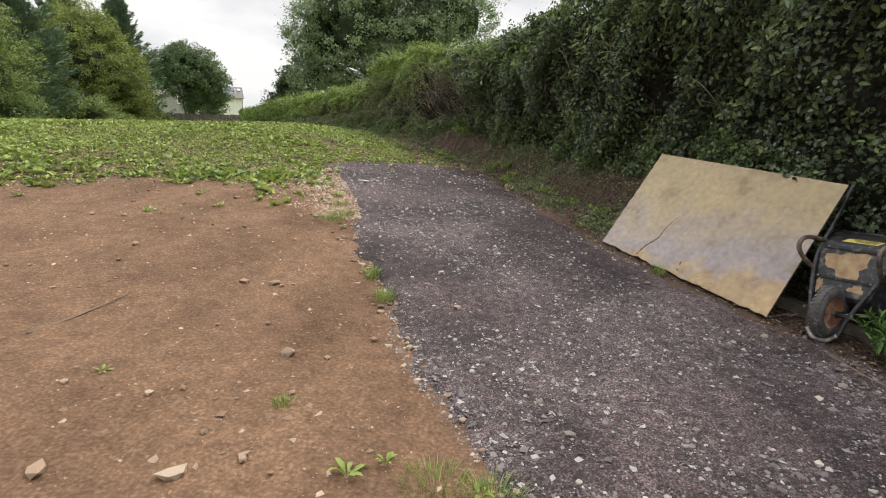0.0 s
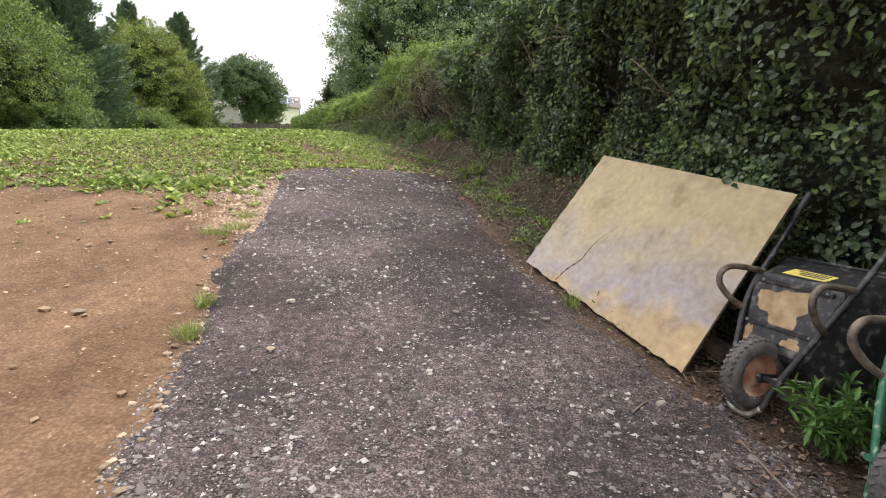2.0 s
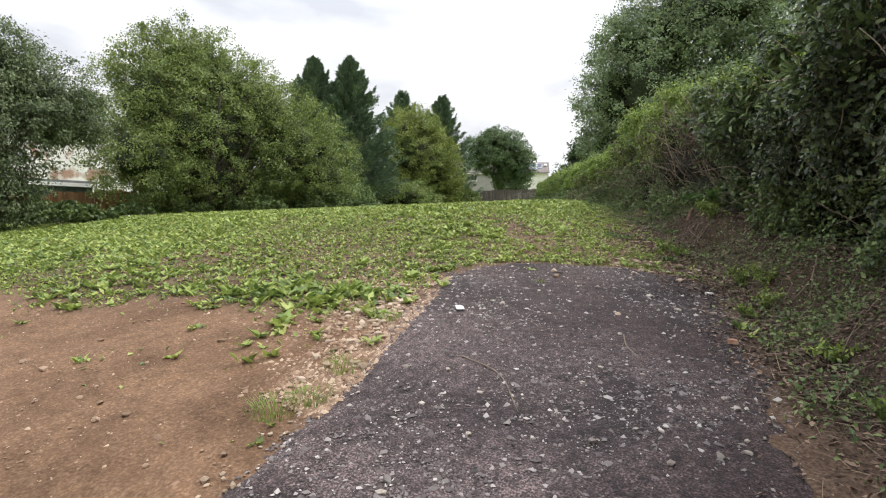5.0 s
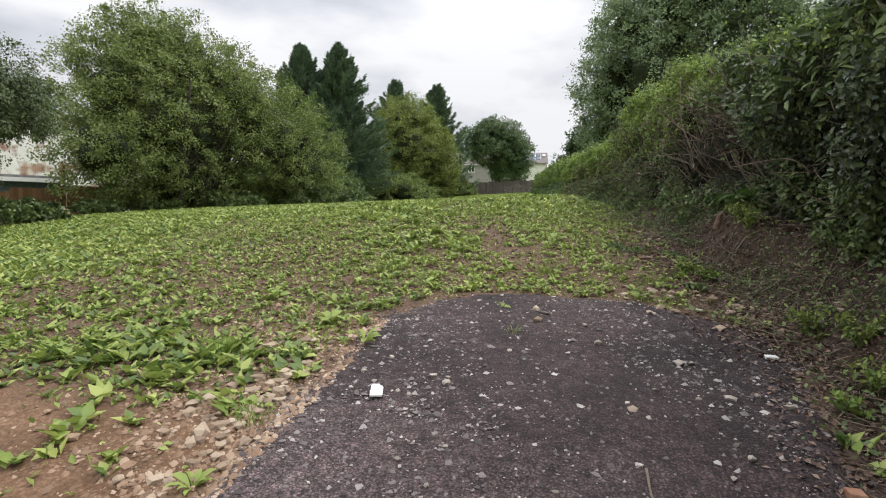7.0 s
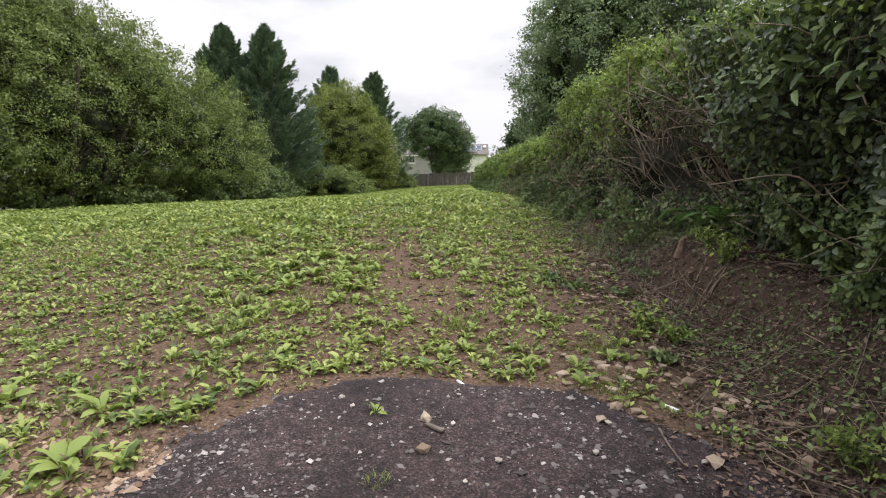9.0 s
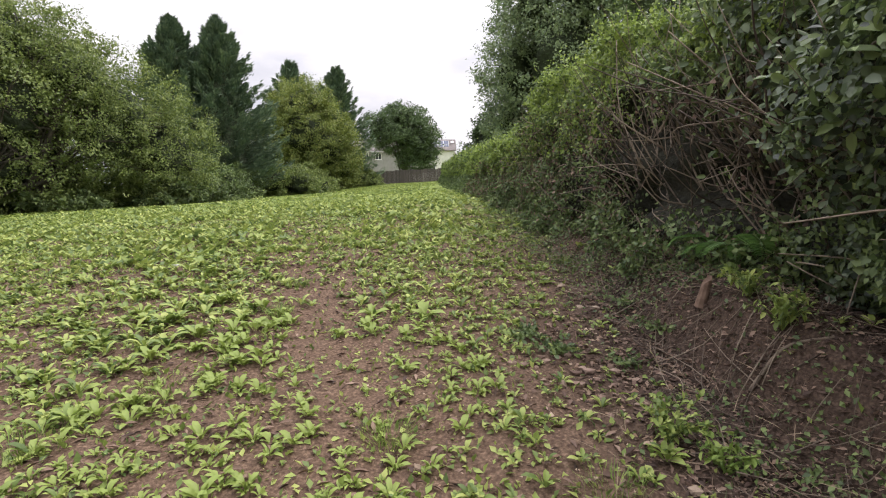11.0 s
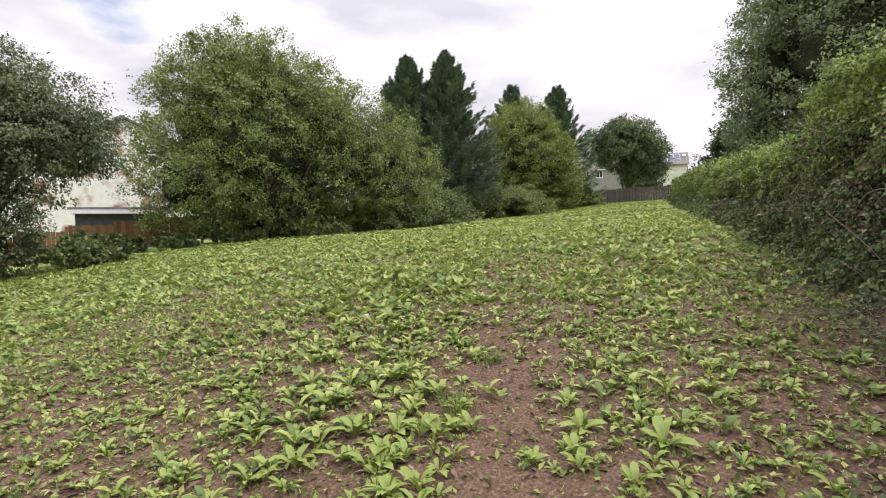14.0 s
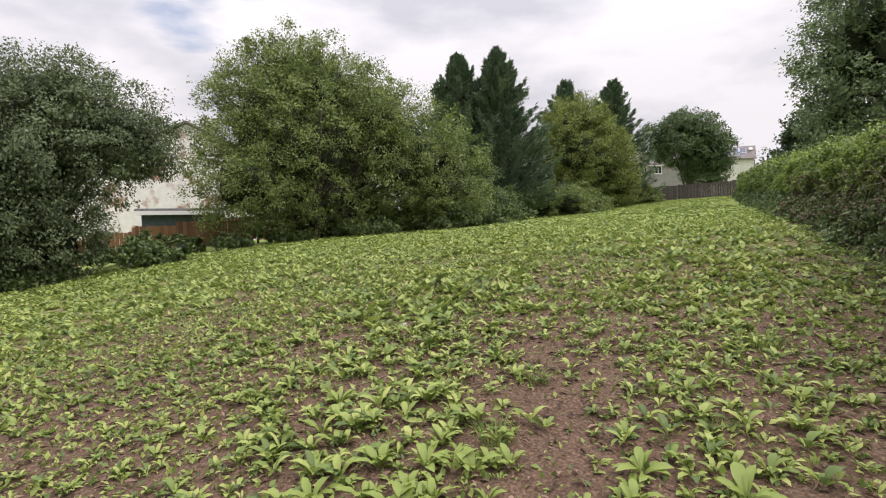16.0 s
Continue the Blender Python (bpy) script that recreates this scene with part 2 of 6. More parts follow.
def ground_material():
    """Field soil, red bare soil and leaf litter, blended by the mesh's own zones."""
    m = bpy.data.materials.new("ground_soil")
    m.use_nodes = True
    nt = m.node_tree
    nd, ln = nt.nodes, nt.links
    b = nd["Principled BSDF"]
    tc = nd.new("ShaderNodeTexCoord")

    def noise_ramp(scale, stops, detail=7):
        n = nd.new("ShaderNodeTexNoise")
        n.inputs["Scale"].default_value, n.inputs["Detail"].default_value = scale, detail
        ln.new(tc.outputs["Object"], n.inputs["Vector"])
        r = nd.new("ShaderNodeValToRGB")
        while len(r.color_ramp.elements) < len(stops):
            r.color_ramp.elements.new(0.5)
        for e, (p, c) in zip(r.color_ramp.elements, stops):
            e.position, e.color = p, (*c, 1)
        ln.new(n.outputs[0], r.inputs[0])
        return r.outputs[0]

    def mix(fac, a, c, mode="MIX"):
        x = nd.new("ShaderNodeMix")
        x.data_type, x.blend_type = "RGBA", mode
        if isinstance(fac, float):
            x.inputs[0].default_value = fac
        else:
            ln.new(fac, x.inputs[0])
        ln.new(a, x.inputs[6])
        ln.new(c, x.inputs[7])
        return x.outputs[2]

    def zone(name):
        a = nd.new("ShaderNodeAttribute")
        a.attribute_name = name
        return a.outputs["Fac"]

    field = noise_ramp(55, [(0.3, (0.056, 0.033, 0.022)), (0.52, (0.112, 0.073, 0.049)), (0.75, (0.23, 0.155, 0.105))], 9)
    bare = noise_ramp(48, [(0.25, (0.098, 0.057, 0.034)), (0.5, (0.150, 0.089, 0.053)), (0.75, (0.235, 0.155, 0.100))], 10)
    patch = noise_ramp(1.3, [(0.34, (0.60, 0.58, 0.56)), (0.60, (1.05, 1.05, 1.05))], 9)
    crumb = noise_ramp(9, [(0.36, (0.72, 0.70, 0.68)), (0.5, (1.0, 1.0, 1.0)), (0.66, (1.25, 1.22, 1.18))], 9)
    bare = mix(0.55, bare, crumb, "MULTIPLY")
    bare = mix(0.8, bare, patch, "MULTIPLY")
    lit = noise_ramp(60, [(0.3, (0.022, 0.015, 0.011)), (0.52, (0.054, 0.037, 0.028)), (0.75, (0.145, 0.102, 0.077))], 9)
    far = noise_ramp(2.5, [(0.3, (0.15, 0.21, 0.050)), (0.55, (0.23, 0.30, 0.068)), (0.8, (0.32, 0.38, 0.11))])
    col = mix(zone("bare"), field, bare)
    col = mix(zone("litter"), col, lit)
    col = mix(zone("sward"), col, far)
    ln.new(col, b.inputs["Base Color"])
    b.inputs["Roughness"].default_value = 0.95
    b.inputs["Specular IOR Level"].default_value = 0.2
    n = nd.new("ShaderNodeTexNoise")
    n.inputs["Scale"].default_value, n.inputs["Detail"].default_value = 70, 8
    ln.new(tc.outputs["Object"], n.inputs["Vector"])
    bp = nd.new("ShaderNodeBump")
    bp.inputs["Strength"].default_value, bp.inputs["Distance"].default_value = 0.6, 0.022
    ln.new(n.outputs[0], bp.inputs["Height"])
    ln.new(bp.outputs[0], b.inputs["Normal"])
    return m


M_GROUND = ground_material()

# ------------------------------------------------------------------ mesh helpers
rng = np.random.default_rng(11)


def mesh_np(name, V, F, mat, parent=None, smooth=False, label=""):
    """One mesh object from arrays of vertices and of faces with equal corner counts (or a list of such arrays)."""
    Fs = F if isinstance(F, list) else [F]
    V = np.asarray(V, dtype=np.float32)
    me = bpy.data.meshes.new(name)
    me.vertices.add(len(V))
    me.vertices.foreach_set("co", V.ravel())
    loops = np.concatenate([f.ravel() for f in Fs]).astype(np.int32)
    sizes = np.concatenate([np.full(len(f), f.shape[1]) for f in Fs]).astype(np.int32)
    starts = np.concatenate([[0], np.cumsum(sizes)[:-1]]).astype(np.int32)
    me.loops.add(len(loops))
    me.loops.foreach_set("vertex_index", loops)
    me.polygons.add(len(sizes))
    me.polygons.foreach_set("loop_start", starts)
    me.update(calc_edges=True)
    if smooth:
        me.polygons.foreach_set("use_smooth", np.ones(len(sizes), dtype=bool))
    me.materials.append(mat)
    ob = new(name, me)
    if parent:
        ob.parent = parent
    if label:
        tagged(ob, label)
    return ob


def part(name, bm, mat, parent, label="", smooth=False):
    """Links a bmesh as one mesh object under a thing or a part."""
    me = bpy.data.meshes.new(name)
    if smooth:
        for f in bm.faces:
            f.smooth = True
    bm.normal_update()
    bm.to_mesh(me)
    bm.free()
    me.materials.append(mat)
    ob = new(name, me)
    if parent:
        ob.parent = parent
    if label:
        tagged(ob, label)
    return ob


def thing(name, m, label, category, group="", kind=""):
    ob = new(name)
    ob.matrix_world = m
    return tagged(ob, label, category, group, kind)


def unit(v):
    return v / np.maximum(np.linalg.norm(v, axis=-1, keepdims=True), 1e-9)


LEAF4 = np.array([(0, 0, 0), (0.5, 0.45, 0.10), (0, 1, -0.06), (-0.5, 0.45, 0.10)])
LEAF4_F = [np.array([(0, 1, 2), (0, 2, 3)])]
LEAF6 = np.array([(0, 0, 0), (0.42, 0.22, 0.08), (0.44, 0.62, 0.07), (0, 1, -0.10), (-0.44, 0.62, 0.07), (-0.42, 0.22, 0.08)])
LEAF6_F = [np.array([(0, 1, 2, 3), (0, 3, 4, 5)])]
BLADE = np.array([(-0.5, 0, 0), (0.5, 0, 0), (0.35, 0.55, 0.05), (-0.35, 0.55, 0.05), (0, 1, -0.15)])
BLADE_F = [np.array([(0, 1, 2, 3)]), np.array([(3, 2, 4)])]
STRAW = np.array([(-0.5, 0, 0), (0.5, 0, 0), (0.45, 0.35, 0.035), (-0.45, 0.35, 0.035), (0.4, 0.7, 0.045), (-0.4, 0.7, 0.045), (0, 1, 0.02)])
STRAW_F = [np.array([(0, 1, 2, 3), (3, 2, 4, 5)]), np.array([(5, 4, 6)])]
DOCKL = np.array([(0, 0, 0), (0.22, 0.18, 0.15), (0, 0.2, 0.11), (-0.22, 0.18, 0.15), (0.5, 0.48, 0.25), (0, 0.5, 0.20), (-0.48, 0.5, 0.27), (0.40, 0.80, 0.20), (0, 0.82, 0.17), (-0.40, 0.78, 0.22), (0, 1, 0.04)])
DOCKL_F = [np.array([(0, 1, 2), (0, 2, 3), (7, 10, 8), (8, 10, 9)]), np.array([(1, 4, 5, 2), (2, 5, 6, 3), (4, 7, 8, 5), (5, 8, 9, 6)])]


def scatter(P, D, N, L, W, tv=LEAF4, tf=LEAF4_F):
    """Vertices and faces of many leaves: base points, directions, normals, lengths, widths."""
    D = unit(D)
    S = unit(np.cross(D, N))
    N = np.cross(S, D)
    L, W = np.asarray(L)[:, None, None], np.asarray(W)[:, None, None]
    V = P[:, None] + tv[None, :, 0:1] * W * S[:, None] + tv[None, :, 1:2] * L * D[:, None] + tv[None, :, 2:3] * L * N[:, None]
    k = np.arange(len(P))[:, None, None] * len(tv)
    return V.reshape(-1, 3), [(f[None] + k).reshape(-1, f.shape[1]) for f in tf]


def merge(sets):
    """Joins (V, [F...]) sets into one."""
    Vs, by, o = [], {}, 0
    for V, Fs in sets:
        Vs.append(V)
        for f in Fs:
            by.setdefault(f.shape[1], []).append(f + o)
        o += len(V)
    return np.concatenate(Vs), [np.concatenate(v) for v in by.values()]


def tube(pts, radii, n=6):
    """A tapered tube along points."""
    pts = np.asarray(pts, float)
    T = unit(np.gradient(pts, axis=0))
    ref = np.array([0.31, 0.17, 0.93]) if abs(T[0][2]) < 0.8 else np.array([0.95, 0.2, 0.1])
    A = unit(np.cross(T, ref))
    B = np.cross(T, A)
    an = np.linspace(0, 2 * np.pi, n, endpoint=False)
    R = np.asarray(radii, float)[:, None, None]
    V = pts[:, None] + R * (np.cos(an)[None, :, None] * A[:, None] + np.sin(an)[None, :, None] * B[:, None])
    m = len(pts)
    i, j = np.meshgrid(np.arange(m - 1), np.arange(n), indexing="ij")
    j2 = (j + 1) % n
    F = np.stack([i * n + j, i * n + j2, (i + 1) * n + j2, (i + 1) * n + j], -1).reshape(-1, 4)
    caps = np.array([np.arange(n)[::-1], (m - 1) * n + np.arange(n)])
    return V.reshape(-1, 3), [F, caps]


def bezier(ctrl, n=12):
    """A smooth (Catmull-Rom) line through points."""
    c = np.asarray(ctrl, float)
    c = np.vstack([2 * c[0] - c[1], c, 2 * c[-1] - c[-2]])
    out = []
    for k in range(1, len(c) - 2):
        t = np.linspace(0, 1, n, endpoint=False)[:, None]
        p0, p1, p2, p3 = c[k - 1], c[k], c[k + 1], c[k + 2]
        out.append(0.5 * (2 * p1 + (p2 - p0) * t + (2 * p0 - 5 * p1 + 4 * p2 - p3) * t ** 2 + (3 * p1 - p0 - 3 * p2 + p3) * t ** 3))
    out.append(c[-2][None])
    return np.concatenate(out)


def wobble(x, y, s=1.0, seed=0.0):
    """Cheap smooth noise, about -1 to 1."""
    x, y = x * s + seed, y * s - seed * 1.7
    return (np.sin(x * 1.3 + 1.7 * np.sin(y * 0.9)) + np.sin(y * 1.9 - 1.3 * np.sin(x * 1.6 + 2)) + 0.5 * np.sin(3.7 * x + 2.9 * y)) / 2.5


def wobble3(p, s=1.0, seed=0.0):
    return (wobble(p[..., 0], p[..., 1], s, seed) + wobble(p[..., 1], p[..., 2], s, seed + 3.1) + wobble(p[..., 2], p[..., 0], s, seed + 5.7)) / 1.8


def grid_faces(nu, nv):
    i, j = np.meshgrid(np.arange(nu - 1), np.arange(nv - 1), indexing="ij")
    a = i * nv + j
    return np.stack([a, a + nv, a + nv + 1, a + 1], -1).reshape(-1, 4)


def rand_unit(n):
    return unit(rng.normal(size=(n, 3)))


# ------------------------------------------------------------------ the lie of the land
YP = (-200, -6, 0, 2, 3, 4, 5, 6, 7, 8, 9, 10, 11, 12, 13.5, 15, 20, 25, 40, 52, 70, 100, 200)
ZP = (-1.5, -0.35, 0.0, 0.17, 0.3, 0.43, 0.65, 0.86, 1.04, 1.2, 1.32, 1.44, 1.58, 1.75, 1.95, 2.1, 2.45, 2.65, 3.3, 4.0, 5.4, 6.8, 7.5)


def profile(y):
    return sum(np.interp(y + d * np.clip(np.abs(y) * 0.06, 0.5, 4), YP, ZP) for d in (-1, -0.5, 0, 0.5, 1)) / 5


def hedge_x(y):
    return np.interp(y, (-30, -3, 1.5, 4.5, 10.9, 68, 200), (5.6, 4.9, 4.25, 3.58, 0.95, -27.7, -27.7))


def land(x, y):
    """Height of the bare ground: a slope up the field, falling to the far side, with a bank under the hedge."""
    z = profile(y) - 0.05 * np.clip(x, -6, 1) * np.clip((y + 1) / 8, 0.3, 1) + 0.033 * np.clip(x + 6, -40, 0)
    d = np.clip((x - (hedge_x(y) - 0.62 + 0.12 * wobble(x, y, 2.2, 9))) / 0.6, 0, 1)
    return z + 0.5 * d * d * (3 - 2 * d) * np.clip((y - 4.6) / 1.8, 0, 1) * np.interp(y, (12.5, 15), (1.0, 0.5))


def gravel_left(y):
    return np.interp(y, (-3, 0, 2, 3.1, 4, 4.85, 5.4, 6.5, 7.9, 8.6, 9.0, 9.5, 10.0, 10.4), (1.6, 1.1, 0.4, -0.1, -0.38, -0.75, -0.97, -1.25, -1.75, -2.05, -2.2, -2.05, -1.65, -0.6))


def gravel_right(y):
    return np.interp(y, (-3, 2.4, 3.4, 3.9, 4.7, 5.7, 6.9, 8.5, 9.1, 10.0, 10.4), (4.0, 3.5, 3.0, 2.7, 2.15, 1.65, 1.25, 0.85, 0.7, 0.5, -0.6))


def gravel_in(x, y):
    """Distance inside the gravel's edge, in metres (negative outside)."""
    wob = 0.07 * wobble(x, y, 3.0, 1.0) + 0.04 * wobble(x, y, 9.0, 4.0)
    return np.minimum(np.minimum(x - gravel_left(y), gravel_right(y) - x), 10.4 - y) + wob


def bare_zone(x, y):
    """1 on the bare red soil beside the gravel."""
    top = np.interp(x, (-14, -5, -4.2, -3, -2.2, -1), (5.6, 6.0, 6.5, 7.0, 7.4, 7.6)) + 0.25 * wobble(x, y, 1.7, 2.0)
    return np.clip((top - y) / 0.5 + 0.5, 0, 1) * np.clip((gravel_right(y) - x) / 0.4, 0, 1)


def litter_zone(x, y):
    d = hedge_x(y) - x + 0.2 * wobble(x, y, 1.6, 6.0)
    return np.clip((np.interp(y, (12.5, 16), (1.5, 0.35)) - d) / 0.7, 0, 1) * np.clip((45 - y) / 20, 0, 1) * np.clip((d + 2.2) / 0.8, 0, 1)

# ------------------------------------------------------------------ ground
def spaced(lo, hi, step, end_lo, end_hi):
    """Fine steps between lo and hi, growing outwards to the ends."""
    mid = list(np.arange(lo, hi, step))
    s, v, up = step, mid[-1], []
    while v < end_hi:
        s *= 1.16
        v += s
        up.append(v)
    s, v, dn = step, lo, []
    while v > end_lo:
        s *= 1.16
        v -= s
        dn.append(v)
    return np.array(dn[::-1] + mid + up)


def build_ground():
    xs, ys = spaced(-7.5, 4.6, 0.085, -900, 900), spaced(-1.0, 17.0, 0.085, -900, 1200)
    X, Y = np.meshgrid(xs, ys, indexing="ij")
    Z = land(X, Y)
    near = np.clip(1.5 - np.hypot(X + 1, Y - 8) / 16, 0, 1)
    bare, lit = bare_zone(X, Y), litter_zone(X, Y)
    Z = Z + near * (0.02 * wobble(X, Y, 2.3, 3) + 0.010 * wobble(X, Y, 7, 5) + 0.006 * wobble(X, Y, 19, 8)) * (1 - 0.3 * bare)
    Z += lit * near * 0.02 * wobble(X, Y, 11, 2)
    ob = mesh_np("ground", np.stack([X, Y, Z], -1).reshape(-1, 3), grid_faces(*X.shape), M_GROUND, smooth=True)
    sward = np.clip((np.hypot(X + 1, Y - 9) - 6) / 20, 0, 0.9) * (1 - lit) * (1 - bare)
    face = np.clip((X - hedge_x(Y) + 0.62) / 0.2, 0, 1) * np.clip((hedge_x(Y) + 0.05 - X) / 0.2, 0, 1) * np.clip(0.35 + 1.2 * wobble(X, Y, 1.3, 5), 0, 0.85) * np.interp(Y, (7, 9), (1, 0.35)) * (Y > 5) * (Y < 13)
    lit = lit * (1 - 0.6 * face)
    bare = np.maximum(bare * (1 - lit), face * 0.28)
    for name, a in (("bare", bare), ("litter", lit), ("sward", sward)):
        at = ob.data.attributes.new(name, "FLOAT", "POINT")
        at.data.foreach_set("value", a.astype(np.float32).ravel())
    return tagged(ob, "sloping field of brown soil with bare red earth beside a gravel track", "ground", kind="structure")


GROUND = build_ground()


def build_gravel():
    xs, ys = np.arange(-2.7, 4.3, 0.045), np.arange(-3, 10.8, 0.045)
    X, Y = np.meshgrid(xs, ys, indexing="ij")
    ins = gravel_in(X, Y)
    Z = land(X, Y) + np.clip(ins * 0.25, -0.09, 0.022) + 0.018 * wobble(X, Y, 2.3, 3) + 0.008 * wobble(X, Y, 12, 7)
    keep = (ins > -0.25)
    F = grid_faces(*X.shape)
    F = F[keep.ravel()[F].all(1)]
    used = np.unique(F)
    idx = np.zeros(X.size, int)
    idx[used] = np.arange(len(used))
    V = np.stack([X, Y, Z], -1).reshape(-1, 3)[used]
    ob = mesh_np("gravel_path", V, idx[F], M_GRAVEL, smooth=True)
    at = ob.data.attributes.new("fines", "FLOAT", "POINT")
    fines = np.clip(np.interp(V[:, 1], (3, 6.5, 9), (0.1, 0.55, 0.95)) + 0.45 * wobble(V[:, 0], V[:, 1], 0.8, 2) + 0.7 * np.clip((V[:, 1] - 4.5) / 2, 0, 1) * np.clip((V[:, 0] - gravel_right(V[:, 1]) + 1.0) / 0.8, 0, 1), 0, 1)
    at.data.foreach_set("value", fines.astype(np.float32))
    tagged(ob, "dark grey crushed gravel track ending in the field", "path", kind="structure")
    return ob


GRAVEL = build_gravel()


def surface(x, y):
    """Top of what one stands on."""
    g = gravel_in(x, y)
    return np.where(g > 0, land(x, y) + np.clip(g * 0.25, 0, 0.022) + 0.018 * wobble(x, y, 2.3, 3), land(x, y) + 0.02 * wobble(x, y, 2.3, 3))


# ------------------------------------------------------------------ trees
def tree(name, label, base, lobes, n_leaf, leaf, mat, trunk_r=0.18, stems=1, spread=0.6, clump=0.55, aspect=0.6, droop=0.0, category="tree", ragged=0.25, inner=0.40, core=0.46):
    """A tapered trunk with limbs into the crown's lobes; the crown is clumps of leaves round those lobes."""
    root = thing(name, Matrix.Translation(base), label, category)
    b = np.array(base)
    lobes = np.array(lobes, float)
    vol = np.prod(lobes[:, 3:], axis=1) ** (2 / 3)
    share = vol / vol.sum()
    wood, leaves = [], []
    for s in range(stems):
        off = np.array([rng.uniform(-spread, spread), rng.uniform(-spread, spread), 0]) * (stems > 1)
        top = lobes[:, :3].mean(0) * np.array([1, 1, 1.0]) + off * 3
        foot = off + np.array([0, 0, -0.2])
        line = bezier([foot, foot * 0.6 + top * 0.25 + np.array([0.1, -0.1, 0]), top], 6)
        r = trunk_r / math.sqrt(stems) * np.linspace(1.0, 0.35, len(line))
        wood.append(tube(line, r, 8))
        for lb in lobes:
            k = rng.integers(4, len(line) - 2)
            for q in range(3):
                end = lb[:3] + rand_unit(1)[0] * lb[3:] * rng.uniform(0.4, 0.95)
                mid = (line[k] + end) / 2 + np.array([0, 0, 0.15 * np.linalg.norm(end - line[k])])
                li = bezier([line[k], mid, end], 5)
                wood.append(tube(li, r[k] * 0.5 * np.linspace(1, 0.15, len(li)), 5))
    for lb, sh in zip(lobes, share):
        n = int(n_leaf * sh)
        nc = max(10, int(n / 60))
        dirs = rand_unit(nc)
        rad = np.where(rng.random(nc) < inner, rng.uniform(0.5, 0.85, nc), rng.uniform(0.82, 0.98 + ragged * 0.3, nc))
        cen = lb[:3] + dirs * lb[3:] * rad[:, None]
        cen[:, 2] = np.maximum(cen[:, 2], 0.3)
        csize = clump * 0.8 * rng.uniform(0.5, 1.4, nc) * min(1.0, lb[3:].min() / 1.2)
        ci = rng.integers(0, nc, n)
        P = cen[ci] + np.clip(rng.normal(size=(n, 3)), -1.5, 1.5) * csize[ci][:, None] * np.array([0.6, 0.6, 0.42])
        P[:, 2] = np.maximum(P[:, 2], 0.1)
        out = unit((P - lb[:3]) / lb[3:])
        D = unit(out * 0.6 + rand_unit(n) * 0.8 + np.array([0, 0, -droop - 0.15]))
        N = unit(out * 0.7 + np.array([0, 0, 0.8]) + rand_unit(n) * 0.7)
        L = leaf * rng.uniform(0.6, 1.35, n)
        leaves.append(scatter(P, D, N, L, L * aspect))
    V, F = merge(wood)
    mesh_np("trunk", V, F, M_BARK, root, smooth=True)
    # added solid lumps in the lobes; their dark colour imitates the crown's inner shade
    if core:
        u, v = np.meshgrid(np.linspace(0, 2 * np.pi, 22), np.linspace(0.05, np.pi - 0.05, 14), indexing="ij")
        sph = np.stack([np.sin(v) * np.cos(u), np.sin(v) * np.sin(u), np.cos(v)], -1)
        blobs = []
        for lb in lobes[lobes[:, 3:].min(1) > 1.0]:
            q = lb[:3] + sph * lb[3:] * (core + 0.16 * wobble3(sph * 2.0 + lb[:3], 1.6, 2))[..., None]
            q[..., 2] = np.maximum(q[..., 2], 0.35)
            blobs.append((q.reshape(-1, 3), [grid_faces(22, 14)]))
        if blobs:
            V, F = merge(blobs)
            mesh_np("inner_foliage", V, F, M_CROWN_SHADE, root, smooth=True)
    V, F = merge(leaves)
    tagged(mesh_np("crown", V, F, mat, root), kind="stuff")
    return root


